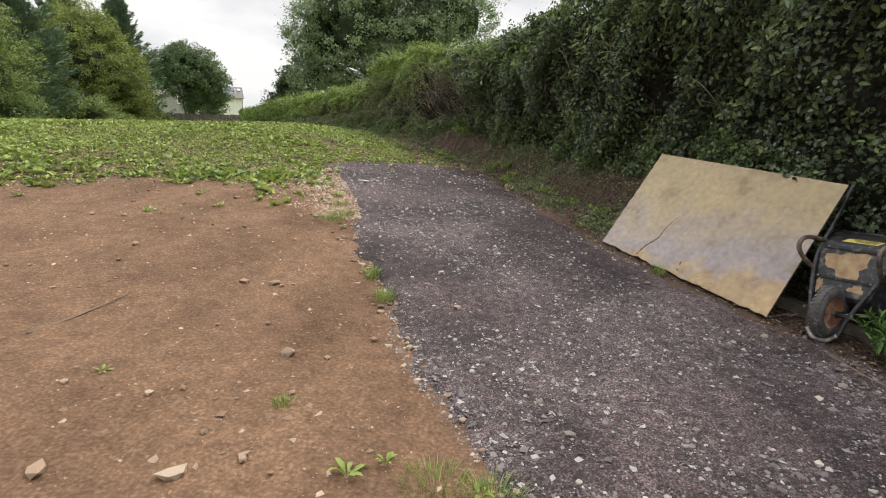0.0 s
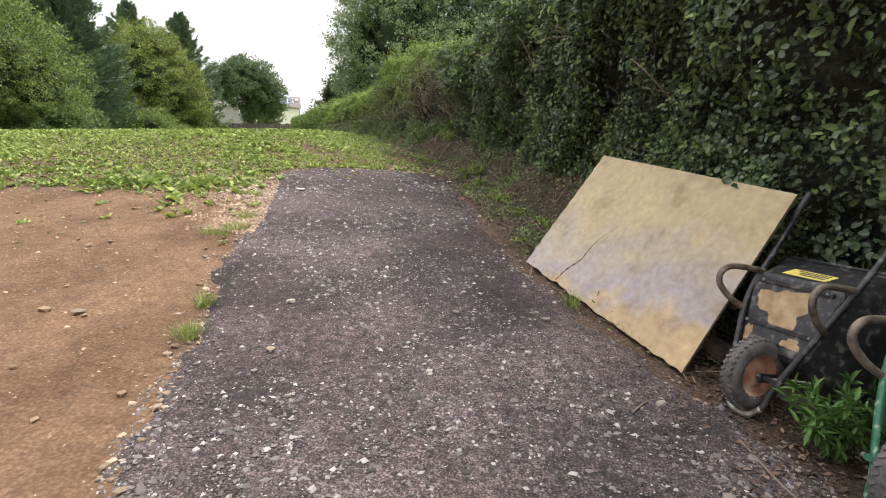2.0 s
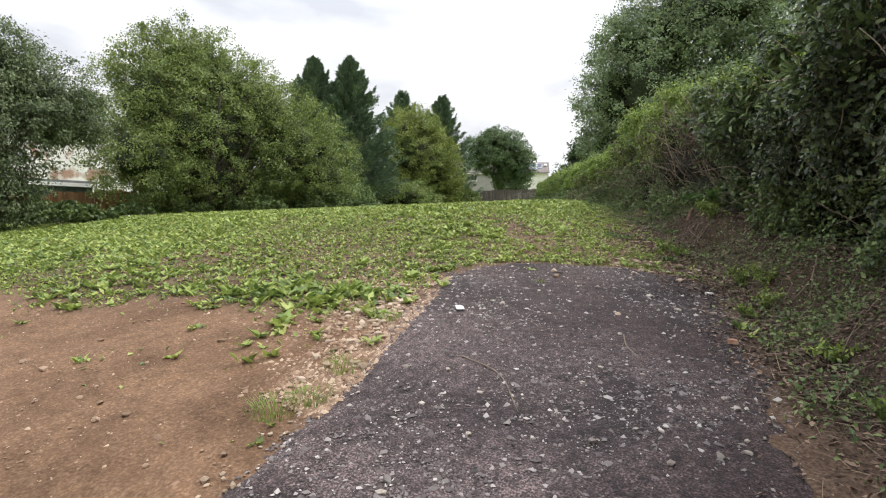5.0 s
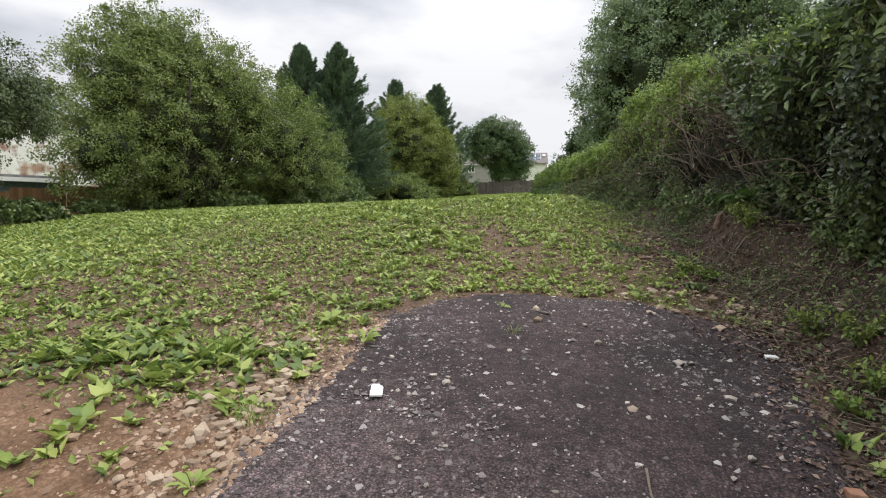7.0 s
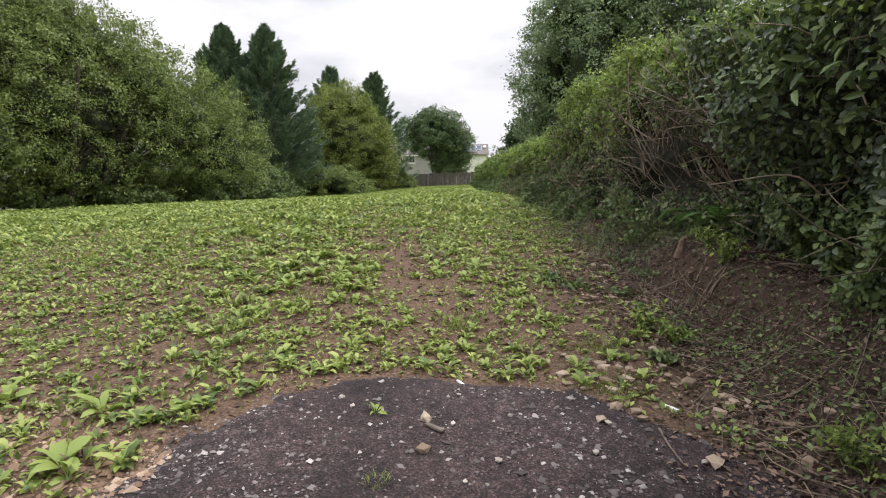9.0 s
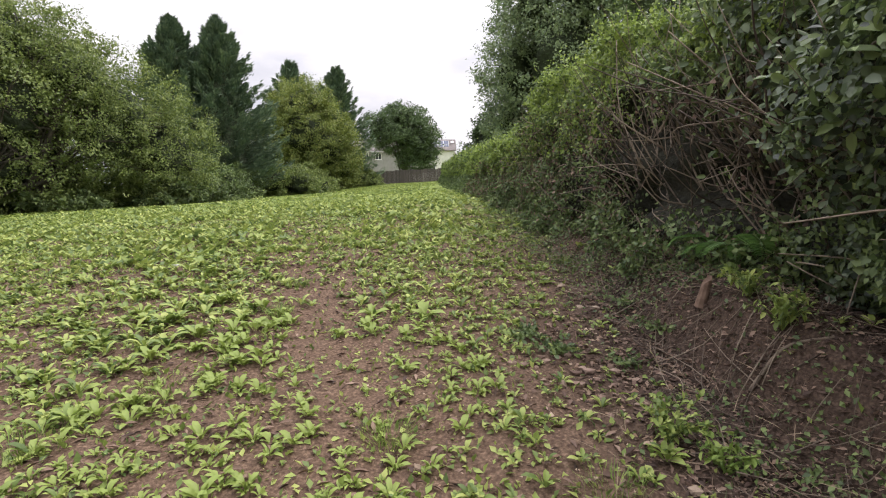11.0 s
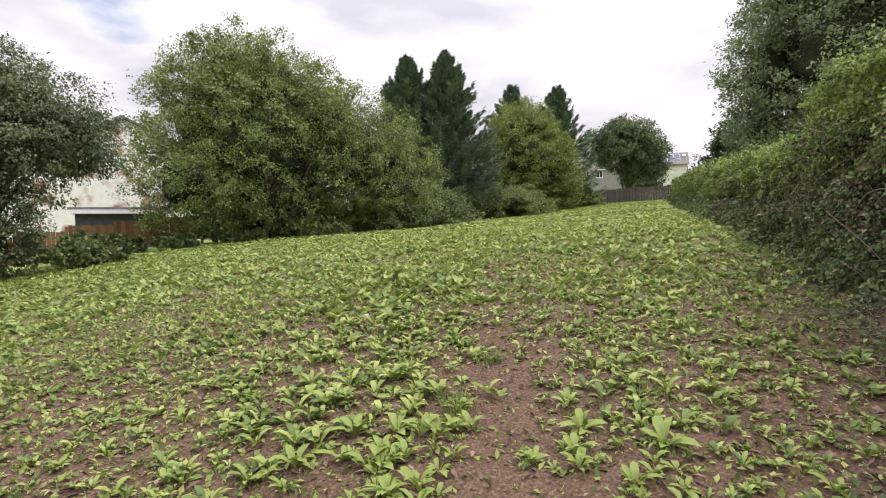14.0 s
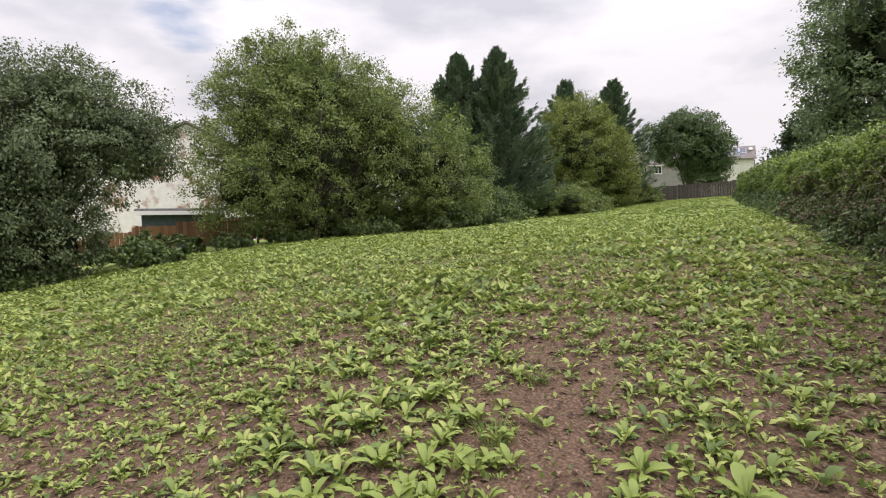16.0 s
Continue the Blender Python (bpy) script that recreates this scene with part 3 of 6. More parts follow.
def conifer(name, label, base, height, radius, n_leaf, leaf, mat):
    """Feathery sprays on upswept branches round a tapering stem, dense to the ground."""
    root = thing(name, Matrix.Translation(base), label, "tree")
    V, F = tube([(0, 0, -0.2), (0.05, 0, height * 0.5), (0, 0.05, height * 0.97)], [radius * 0.09, radius * 0.06, 0.02], 8)
    mesh_np("trunk", V, F, M_BARK, root, smooth=True)

    def girth(f):
        return radius * np.clip(1.02 - f, 0, 1) ** (0.60 + 0.32 * f)

    # added dark cone under the sprays, painted as the shaded inside
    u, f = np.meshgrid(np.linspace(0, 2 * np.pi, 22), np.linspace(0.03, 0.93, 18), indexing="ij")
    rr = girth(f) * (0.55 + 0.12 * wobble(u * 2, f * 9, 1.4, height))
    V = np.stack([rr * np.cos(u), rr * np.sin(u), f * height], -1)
    mesh_np("inner_foliage", V.reshape(-1, 3), grid_faces(22, 18), M_CROWN_SHADE, root, smooth=True)
    sets, limbs = [], []
    nb = int(height * 25)
    m = max(12, int(n_leaf / nb))
    for k in range(nb):
        f = ((k + rng.random()) / nb) ** 1.15
        z0 = height * (0.02 + 0.95 * f)
        r = float(girth(f)) * rng.uniform(0.55, 1.36) + 0.10
        a = rng.uniform(0, 2 * np.pi)
        d = np.array([math.cos(a), math.sin(a), 0.30 + 0.55 * f])
        side = np.array([-math.sin(a), math.cos(a), 0])
        t = 0.35 + 0.65 * rng.random(m) ** 0.7
        wide = (0.22 + 0.10 * r) * (1.15 - t)
        P = np.array([0, 0, z0]) + d * r * t[:, None] + side * (rng.normal(size=m) * wide)[:, None] + np.array([0, 0, 1.0]) * (rng.normal(size=m) * 0.16 - 0.28 * r * t * (1 - t))[:, None]
        D = unit(d + side * rng.normal(size=m)[:, None] * 0.5 + rand_unit(m) * 0.3 + np.array([0, 0, 0.25]))
        N = unit(np.array([0, 0, 1.0]) + d * 0.4 + rand_unit(m) * 0.5)
        L = leaf * rng.uniform(0.6, 1.4, m)
        sets.append(scatter(P, D, N, L, L * 0.30))
        if k % 4 == 0:
            limbs.append(tube([(0, 0, z0), tuple(np.array([0, 0, z0]) + d * r * 0.85)], [0.05, 0.012], 4))
    V, F = merge(limbs)
    tagged(mesh_np("branchwork", V, F, M_BARK, root), kind="stuff")
    V, F = merge(sets)
    tagged(mesh_np("crown", V, F, mat, root), kind="stuff")
    return root


def on_land(x, y, dz=0.0):
    return (x, y, float(land(x, y)) + dz)


tree("hazel_tree", "wide multi-stemmed hazel with yellow-green leaves at the field edge", on_land(-27, 21.1),
     [(0, 0, 4.3, 4.6, 5.5, 3.9), (-1, -2.4, 5.6, 3.2, 3.0, 3.6), (0.3, 0.5, 7.2, 3.0, 3.2, 2.4), (-0.6, -1.0, 8.2, 2.2, 2.2, 2.0), (1.2, 4.6, 4.2, 3.4, 3.6, 3.6),
      (1.8, 6.8, 3.2, 2.8, 2.6, 2.8), (0.5, -3.6, 2.8, 3.0, 2.6, 2.6), (0.2, 1.0, 2.0, 2.6, 5.5, 2.0), (1.4, 2.6, 6.2, 2.6, 2.4, 2.0), (-0.6, -2.6, 8.6, 0.95, 0.95, 1.5), (-0.4, -1.2, 9.4, 0.9, 0.95, 1.3), (0.2, 0.6, 9.0, 0.95, 0.9, 1.4), (0.8, 2.2, 8.1, 0.9, 0.95, 1.3), (0.6, 3.8, 7.2, 0.95, 0.9, 1.2), (-0.8, -4.0, 7.6, 0.9, 0.9, 1.2)],
     190000, 0.115, M_HAZEL, trunk_r=0.45, stems=6, spread=1.2, clump=0.5, ragged=0.5)
tree("hawthorn_tree", "rounded dark green hawthorn with drooping sprays", on_land(-23, 10.05),
     [(0, -0.5, 4.5, 3.2, 3.3, 2.6), (0.2, 1.6, 5.0, 2.0, 2.2, 1.8), (0.5, -2.8, 4.0, 2.6, 3.0, 3.0), (0, 0.3, 6.2, 1.8, 2.0, 1.4), (0.6, -1.7, 1.9, 2.4, 2.3, 1.9), (0, -4.6, 2.2, 2.5, 2.6, 2.2), (0.9, -0.1, 1.7, 1.9, 1.8, 1.7), (0.4, 2.6, 4.5, 1.2, 1.3, 1.2)],
     155000, 0.095, M_THORN, trunk_r=0.35, stems=3, spread=0.5, clump=0.42, droop=0.5, ragged=0.45)
conifer("cypress_tree", "tall dark green cypress with layered sprays", on_land(-38.3, 39.1), 14.6, 4.7, 56000, 0.34, M_CYPRESS)
conifer("cypress_tree", "tall dark green cypress with layered sprays", on_land(-35.9, 41.6), 14.7, 4.7, 56000, 0.34, M_CYPRESS)
conifer("cypress_tree", "tall dark green cypress behind a maple", on_land(-45.7, 61.6), 15.8, 5.2, 24000, 0.46, M_CYPRESS)
conifer("cypress_tree", "tall dark green cypress behind a maple", on_land(-41.4, 65.2), 15.0, 4.6, 24000, 0.46, M_CYPRESS)
tree("field_maple", "rounded field maple with yellowing leaves", on_land(-39.9, 57.4),
     [(0, 0, 6.4, 5.0, 5.0, 5.2), (1.8, 2.0, 4.8, 3.4, 3.4, 4.2), (-2.8, -2.8, 4.8, 3.6, 3.6, 4.4), (-0.2, -0.2, 10.0, 3.2, 3.2, 2.8), (2.4, 2.8, 2.8, 2.6, 2.6, 2.8)],
     80000, 0.19, M_MAPLE, trunk_r=0.35, stems=3, clump=0.7, ragged=0.35)
tree("oak_tree", "rounded dark green oak in front of the houses", on_land(-43.6, 85.5),
     [(0.4, 0.3, 8.6, 5.0, 5.0, 4.0), (-3.2, -1.8, 8.8, 3.0, 3.0, 2.8), (3.0, 1.6, 6.8, 3.2, 3.2, 3.2), (0.2, 0, 10.8, 3.6, 3.6, 2.4), (3.6, 2.0, 4.4, 2.0, 2.0, 2.0), (2.0, 1.0, 4.2, 2.8, 2.8, 2.4)],
     52000, 0.27, M_OAK, trunk_r=0.4, clump=0.8)
tree("ash_tree", "tall dark ash tree rising behind the hedge", on_land(-8.5, 50, -0.3),
     [(-1, 0, 9.5, 5.6, 5.0, 5.4), (-4.6, 0, 8.5, 2.8, 3.2, 4.2), (4.4, 0, 9.0, 4.4, 4.0, 4.6), (0.5, 0, 14.5, 4.6, 4.2, 4.4), (-3.2, 0, 13.0, 2.8, 2.8, 3.0), (8.0, 0, 10.5, 3.4, 3.4, 4.2), (4.8, 0, 15.0, 3.6, 3.4, 3.6), (-5.0, 0, 5.0, 2.2, 2.4, 2.6), (2.0, -0.5, 5.0, 4.6, 3.0, 3.0), (7.5, -0.5, 5.5, 3.6, 3.0, 3.4)],
     120000, 0.22, M_ASH, trunk_r=0.55, stems=2, clump=0.75, ragged=0.5, inner=0.15)
tree("holly_tree", "small dark evergreen beside the tall ash", on_land(-17.4, 55, -0.3),
     [(0, 0, 3.6, 1.9, 1.9, 2.4), (-0.8, 0, 2.4, 1.8, 1.8, 1.8), (0.3, 0, 5.2, 1.1, 1.1, 1.4)], 9000, 0.24, M_OAK, trunk_r=0.2)

# scrub along the far side of the field, under the trees
SCRUB = ((-25.5, 16.2, 0.9, 0.55), (-25.4, 18.9, 0.9, 0.5), (-24.5, 27.5, 1.6, 1.2), (-27.0, 31.5, 1.8, 1.6), (-30.5, 35.5, 2.0, 2.2), (-32.5, 39.5, 1.6, 2.4), (-33.5, 45.5, 2.6, 2.8), (-34.5, 50.0, 2.4, 2.4),
         (-36.5, 53.5, 2.2, 1.8), (-33.0, 48.0, 1.6, 1.0), (-34.5, 51.5, 1.6, 0.9), (-22.5, 7.0, 1.6, 1.0), (-21.5, 12.5, 1.2, 0.6), (-24.6, 22.5, 1.4, 0.8), (-38.5, 66.0, 2.2, 2.0), (-29.6, 20.4, 1.8, 1.6), (-29.8, 23.6, 1.8, 1.6), (-29.0, 26.8, 1.8, 1.6), (-24.2, 5.2, 1.9, 1.3), (-22.0, 9.0, 1.2, 0.6), (-26.0, 12.2, 1.6, 0.8), (-27.6, 13.8, 1.6, 0.9), (-25.6, 9.2, 1.5, 0.8))
for x, y, r, h in SCRUB:
    tree("bramble_bush", "low tangled green bramble bush at the field edge", on_land(x, y), [(0, 0, h * 0.5, r, r, h * 0.7), (r * 0.5, r * 0.4, h * 0.4, r * 0.7, r * 0.7, h * 0.55)],
         int(2500 + 900 * r * h), 0.17, M_HAZEL if r > 2.1 else M_BRAMBLE, trunk_r=0.05, stems=4, spread=0.4, clump=0.4, category="bush", inner=0.4)


# ------------------------------------------------------------------ the hedge
HEDGE_Y = (-8, 3, 7, 9, 9.8, 11.2, 12.6, 13.6, 14.8, 16.3, 18, 19.2, 19.6, 22, 24.6, 28, 37, 57, 64, 72)
HEDGE_Z = (4.6, 4.6, 4.5, 4.35, 4.05, 4.15, 4.1, 4.3, 4.58, 4.66, 4.8, 4.72, 4.2, 4.28, 4.45, 4.65, 5.3, 6.2, 6.7, 7.0)


def hedge_top(y):
    return np.interp(y, HEDGE_Y, HEDGE_Z)


def hedge_point(y, h, depth):
    """A point of the hedge: along, share of the height, metres behind its face."""
    foot = np.interp(y, (12.2, 14.5, 17, 21), (0.0, 0.35, 0.6, 0.85))
    base = land(hedge_x(y) + 0.1 - 0.9 * foot, y - 0.43 * foot) - 0.12 * (foot > 0)
    top = hedge_top(y) + 0.12 * wobble(y, y * 0.3, 2.1, 3)
    z = base + h * (top - base)
    belly = np.interp(h, (0, 0.15, 0.4, 0.7, 0.9, 1.0), (-0.10, 0.0, 0.18, 0.30, 0.16, -0.15)) * np.interp(y, (10, 13, 80), (1.0, 0.6, 0.6))
    belly = belly + foot * np.clip(1 - h * 2.2, 0, 1)
    belly = belly + np.interp(y, (-8, 2.5, 6.5, 9), (0.0, 0.25, 0.15, 0.0)) * np.clip((h - 0.3) * 2.5, 0, 1)
    rough = 0.24 * wobble(y, z, 1.7, 1) + 0.17 * wobble(y, z, 4.4, 4) + 0.07 * wobble(y, z, 11, 6)
    d = belly + rough - depth
    return np.stack([hedge_x(y) - 0.90 * d, y - 0.43 * d, z], -1)


HEDGE = thing("hedge", Matrix.Identity(4), "tall overgrown boundary hedge of ivy and mixed shrubs", "hedge")


def hedge_leaves(name, y0, y1, n, leaf, mat, tv, tf, h_pow=1.0, top_share=0.2, depth=0.22, h0=0.0, h1=1.0, label="", aspect=0.75, droop=0.45, bunch=0.0):
    y = rng.uniform(y0, y1, n)
    h = h0 + (h1 - h0) * rng.random(n) ** h_pow
    dep = rng.exponential(depth, n) - 0.05
    on_top = rng.random(n) < top_share
    zz = hedge_point(y, h, dep)[:, 2]
    hollow = 0.95 * np.exp(-((y - 13.0) / 1.35) ** 4 - ((h - 0.46) / 0.33) ** 4) + 0.6 * np.exp(-((y - 15.2) / 1.4) ** 4 - ((h - 0.36) / 0.30) ** 4) + 0.75 * np.clip(1.6 * wobble(y, zz, 1.5, 9) - 0.45, 0, 1) * (y < 12) + 0.45 * np.exp(-((y - 3.0) / 1.3) ** 2 - ((h - 0.33) / 0.18) ** 2)
    keep = on_top | (rng.random(n) > hollow)
    y, h, dep, on_top = y[keep], h[keep], dep[keep], on_top[keep]
    n = len(y)
    h = np.where(on_top, 1.0, h)
    dep = np.where(on_top, rng.uniform(-0.2, 1.6, n), dep)
    P = hedge_point(y, h, dep)
    if bunch:
        P = P + bunch * 0.25 * wobble3(P, 3.3, 2)[:, None] * np.array([-0.9, -0.43, 0.2])
    P[:, 2] += np.where(on_top, rng.exponential(0.07, n) - 0.05, 0)
    out = np.where(on_top[:, None], np.array([-0.2, -0.1, 1.0]), np.array([-0.85, -0.42, 0.35]))
    D = unit(rand_unit(n) * 0.9 + np.where(on_top[:, None], np.array([0, 0, 0.5]), np.array([-0.3, -0.15, -droop])))
    N = unit(out + rand_unit(n) * 0.65)
    L = leaf * rng.uniform(0.55, 1.35, n) * np.interp(y, (15, 70), (1.0, 2.8))
    V, F = scatter(P, D, N, L, L * aspect, tv, tf)
    tagged(mesh_np(name, V, F, mat, HEDGE), label, kind="stuff")


def build_hedge():
    # solid dark shell behind the leaves, coloured as the hedge's shaded depth
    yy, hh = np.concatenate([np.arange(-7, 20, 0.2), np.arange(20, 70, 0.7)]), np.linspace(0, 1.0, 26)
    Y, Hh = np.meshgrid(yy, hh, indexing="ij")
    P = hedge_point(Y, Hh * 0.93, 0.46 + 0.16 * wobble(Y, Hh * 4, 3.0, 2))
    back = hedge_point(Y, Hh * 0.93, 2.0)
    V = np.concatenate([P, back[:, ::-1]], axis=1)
    mesh_np("inner_growth", V.reshape(-1, 3), grid_faces(V.shape[0], V.shape[1]), M_HEDGE_SHADE, HEDGE, smooth=True)
    hedge_leaves("ivy_foliage", -3, 12.5, 105000, 0.046, M_IVY, LEAF6, LEAF6_F, label="glossy dark green ivy leaves", bunch=1.0, top_share=0.1)
    hedge_leaves("bramble_foliage", -4, 14, 32000, 0.072, M_BRAMBLE, LEAF6, LEAF6_F, h_pow=0.7, h0=0.25, label="mid green bramble leaves", depth=0.12, aspect=0.5, bunch=0.8)
    # laurel grows up here; the extra paler leaves also imitate skylight on the top
    hedge_leaves("laurel_foliage", -4, 12.0, 15000, 0.11, M_BRAMBLE, LEAF6, LEAF6_F, h_pow=0.6, h0=0.55, depth=0.08, aspect=0.36, label="long pointed green leaves", droop=0.2)
    hedge_leaves("privet_foliage", 11.5, 26, 105000, 0.042, M_BRAMBLE, LEAF4, LEAF4_F, label="small green hedge leaves", top_share=0.3, depth=0.16)
    hedge_leaves("shoot_growth", 13.8, 30, 56000, 0.042, M_SHOOT, LEAF4, LEAF4_F, h0=0.5, top_share=0.6, depth=0.1, label="lime green young shoots")
    hedge_leaves("upper_shoot_growth", 8.5, 24, 26000, 0.045, M_SHOOT, LEAF4, LEAF4_F, h0=0.78, top_share=0.5, depth=0.06, label="lime green young shoots along the top")
    hedge_leaves("withered_foliage", 12.5, 27, 15000, 0.045, M_LITTER, LEAF4, LEAF4_F, h0=0.0, h1=0.7, top_share=0, depth=0.1, label="withered brown leaves and seed heads")
    hedge_leaves("far_foliage", 24, 70, 52000, 0.06, M_BRAMBLE, LEAF4, LEAF4_F, top_share=0.3, depth=0.15, label="small green hedge leaves")
    hedge_leaves("far_shoot_growth", 28, 70, 34000, 0.055, M_SHOOT, LEAF4, LEAF4_F, h0=0.5, top_share=0.5, depth=0.1, label="lime green young shoots")
    hedge_leaves("low_growth", 4.8, 22, 44000, 0.045, M_BRAMBLE, LEAF4, LEAF4_F, h0=0.0, h1=0.28, top_share=0, depth=0.1, label="low ivy and weeds on the bank")
    # the side away from the field, and the middle of the top
    n = 34000
    y = -7 + 77 * rng.random(n) ** 1.3
    over = rng.random(n) < 0.4
    h = np.where(over, 0.96 + 0.05 * rng.random(n), rng.random(n))
    P = hedge_point(y, h, np.where(over, rng.uniform(0.5, 2.0, n), 2.0 + rng.exponential(0.07, n)))
    out = np.where(over[:, None], np.array([0, 0, 1.0]), np.array([0.85, 0.42, 0.3]))
    L = rng.uniform(0.09, 0.18, n)
    V, F = scatter(P, unit(rand_unit(n) + out * 0.4), unit(out + rand_unit(n) * 0.6), L, L * 0.6)
    tagged(mesh_np("rear_foliage", V, F, M_BRAMBLE, HEDGE), "mixed green leaves on the hedge's far side", kind="stuff")
    # ivy, nettles and grass creeping over the bank
    n = 42000
    y = 4.9 + 19 * rng.random(n) ** 1.5
    x = hedge_x(y) - 0.1 - np.abs(rng.normal(size=n)) * 0.38 - 0.25 * np.clip(wobble(y, y, 0.9, 2), 0, 1)
    k = rng.random(n) < np.clip(0.45 + 0.75 * wobble(x, y, 1.9, 4), 0.05, 1) * np.interp(y, (8, 9.5, 12, 14), (1, 0.7, 0.7, 1))
    x, y = x[k], y[k]
    n = len(x)
    Pb = np.stack([x, y, land(x, y) + rng.exponential(0.045, n)], -1)
    L = rng.uniform(0.015, 0.042, n)
    V, F = scatter(Pb, unit(rand_unit(n) + np.array([-0.3, -0.1, 0.2])), unit(np.array([-0.5, -0.2, 0.9]) + rand_unit(n) * 0.6), L, L * 0.65)
    tagged(mesh_np("bank_growth", V, F, M_BRAMBLE, HEDGE), "low green weeds creeping over the bank", kind="stuff")
    # weeds and dry stalks over the cut bank beside the track
    n = 30000
    y = rng.uniform(4.3, 10.3, n)
    f = rng.random(n) ** 0.8
    x = hedge_x(y) - f * np.clip(hedge_x(y) - gravel_right(y), 0.1, 3) + 0.1
    k = rng.random(n) < np.clip(0.15 + 1.0 * wobble(x, y, 2.6, 7), 0.04, 1) * np.clip(1.15 - 0.9 * f, 0.08, 1)
    x, y = x[k], y[k]
    n = len(x)
    Pb = np.stack([x, y, land(x, y) + rng.exponential(0.05, n)], -1)
    L = rng.uniform(0.015, 0.05, n)
    V, F = scatter(Pb, unit(rand_unit(n) + np.array([-0.3, -0.1, 0.3])), unit(np.array([-0.5, -0.2, 0.9]) + rand_unit(n) * 0.6), L, L * 0.6)
    tagged(mesh_np("low_weed_growth", V, F, M_BRAMBLE, HEDGE), "small green weeds and ivy on the cut bank", kind="stuff")
    n = 2800
    y = rng.uniform(4.0, 14.5, n)
    x = hedge_x(y) - rng.random(n) * np.clip(hedge_x(y) - gravel_right(y) + 0.15, 0.1, 3) + 0.1
    Pb = np.stack([x, y, land(x, y) + 0.008 + rng.exponential(0.03, n)], -1)
    L = rng.uniform(0.04, 0.24, n)
    V, F = scatter(Pb, unit(rand_unit(n) * np.array([1, 1, 0.3]) + np.array([-0.25, -0.1, 0.02])), unit(np.array([-0.5, -0.2, 0.9]) + rand_unit(n) * 0.3), L, rng.uniform(0.002, 0.0045, n), STRAW, STRAW_F)
    tagged(mesh_np("dry_growth", V, F, M_STALK, HEDGE), "dry straw-coloured stalks hanging on the bank", kind="stuff")
    # stems showing through the face
    sets = []
    for k in range(620):
        y = rng.uniform(5.5, 19) if k > 120 else rng.uniform(12, 15.5)
        h = rng.uniform(0.02, 0.75)
        up = rng.uniform(-0.25, 1.0)
        ln = rng.uniform(0.25, 0.55) + 0.5 * max(0.0, up) * rng.random()
        a = hedge_point(np.array([y]), np.array([h]), np.array([rng.uniform(0.02, 0.25)]))[0]
        d = unit(np.array([rng.normal() * 0.3 - 0.15, rng.normal() * 0.7, up]))
        m = a + d * ln * 0.5 + rng.normal(size=3) * 0.06
        e = a + d * ln + np.array([-0.08, 0, -0.1]) * ln + rng.normal(size=3) * 0.08
        sets.append(tube(bezier([a, m, e], 5), rng.uniform(0.003, 0.009) * np.linspace(1, 0.4, 11), 4))
    V, F = merge(sets)
    tagged(mesh_np("stem_tangle", V, F, M_TWIG, HEDGE), "thin bare brown stems", kind="stuff")
    # cut, leafless fan of branches at the clipped corner
    sets = []
    for k in range(140):
        y = 13.2 + rng.normal() * 0.7
        a = hedge_point(np.array([y]), np.array([rng.uniform(0.25, 0.62)]), np.array([0.22]))[0]
        d = unit(np.array([-0.35 + rng.normal() * 0.25, 0.25 + rng.normal() * 0.6, 0.7 + rng.normal() * 0.3]))
        ln = rng.uniform(0.5, 1.3)
        e = a + d * ln
        m = (a + e) / 2 + rng.normal(size=3) * 0.07
        sets.append(tube(bezier([a, m, e], 5), rng.uniform(0.004, 0.012) * np.linspace(1, 0.3, 11), 4))
    V, F = merge(sets)
    tagged(mesh_np("bare_branch_fan", V, F, M_TWIG, HEDGE), "bare grey-brown clipped branches", kind="stuff")
    # roots and dead stems on the bank
    sets = []
    for k in range(1000):
        y = rng.uniform(4.5, 18)
        x = hedge_x(y) - rng.uniform(-0.15, 0.95)
        z = float(land(x, y)) + 0.02
        an = rng.uniform(0, np.pi)
        ln = rng.uniform(0.15, 0.6)
        q = [np.array([x + math.cos(an) * s * ln + rng.normal() * 0.03, y + math.sin(an) * s * ln + rng.normal() * 0.03, 0]) for s in (-0.5, 0, 0.5)]
        for v in q:
            v[2] = float(land(v[0], v[1])) + rng.uniform(0.005, 0.07)
        sets.append(tube(bezier(q, 2), rng.uniform(0.0012, 0.0042) * np.linspace(1, 0.5, 5), 4))
    V, F = merge(sets)
    tagged(mesh_np("dead_stalk_litter", V, F, M_TWIG, HEDGE), "dry fallen stems and roots", kind="stuff")


build_hedge()

# ------------------------------------------------------------------ more materials
M_PLY = material("weathered_plywood", [(0.28, (0.32, 0.27, 0.20)), (0.5, (0.375, 0.325, 0.25)), (0.72, (0.43, 0.38, 0.30))], scale=20, rough=0.7,
                 ramp2=[(0.30, (0.66, 0.60, 0.54)), (0.44, (0.90, 0.88, 0.86)), (0.64, (1.04, 1.0, 0.92))], scale2=4.2, mix2=0.9, bump=0.25, bump_scale=45)


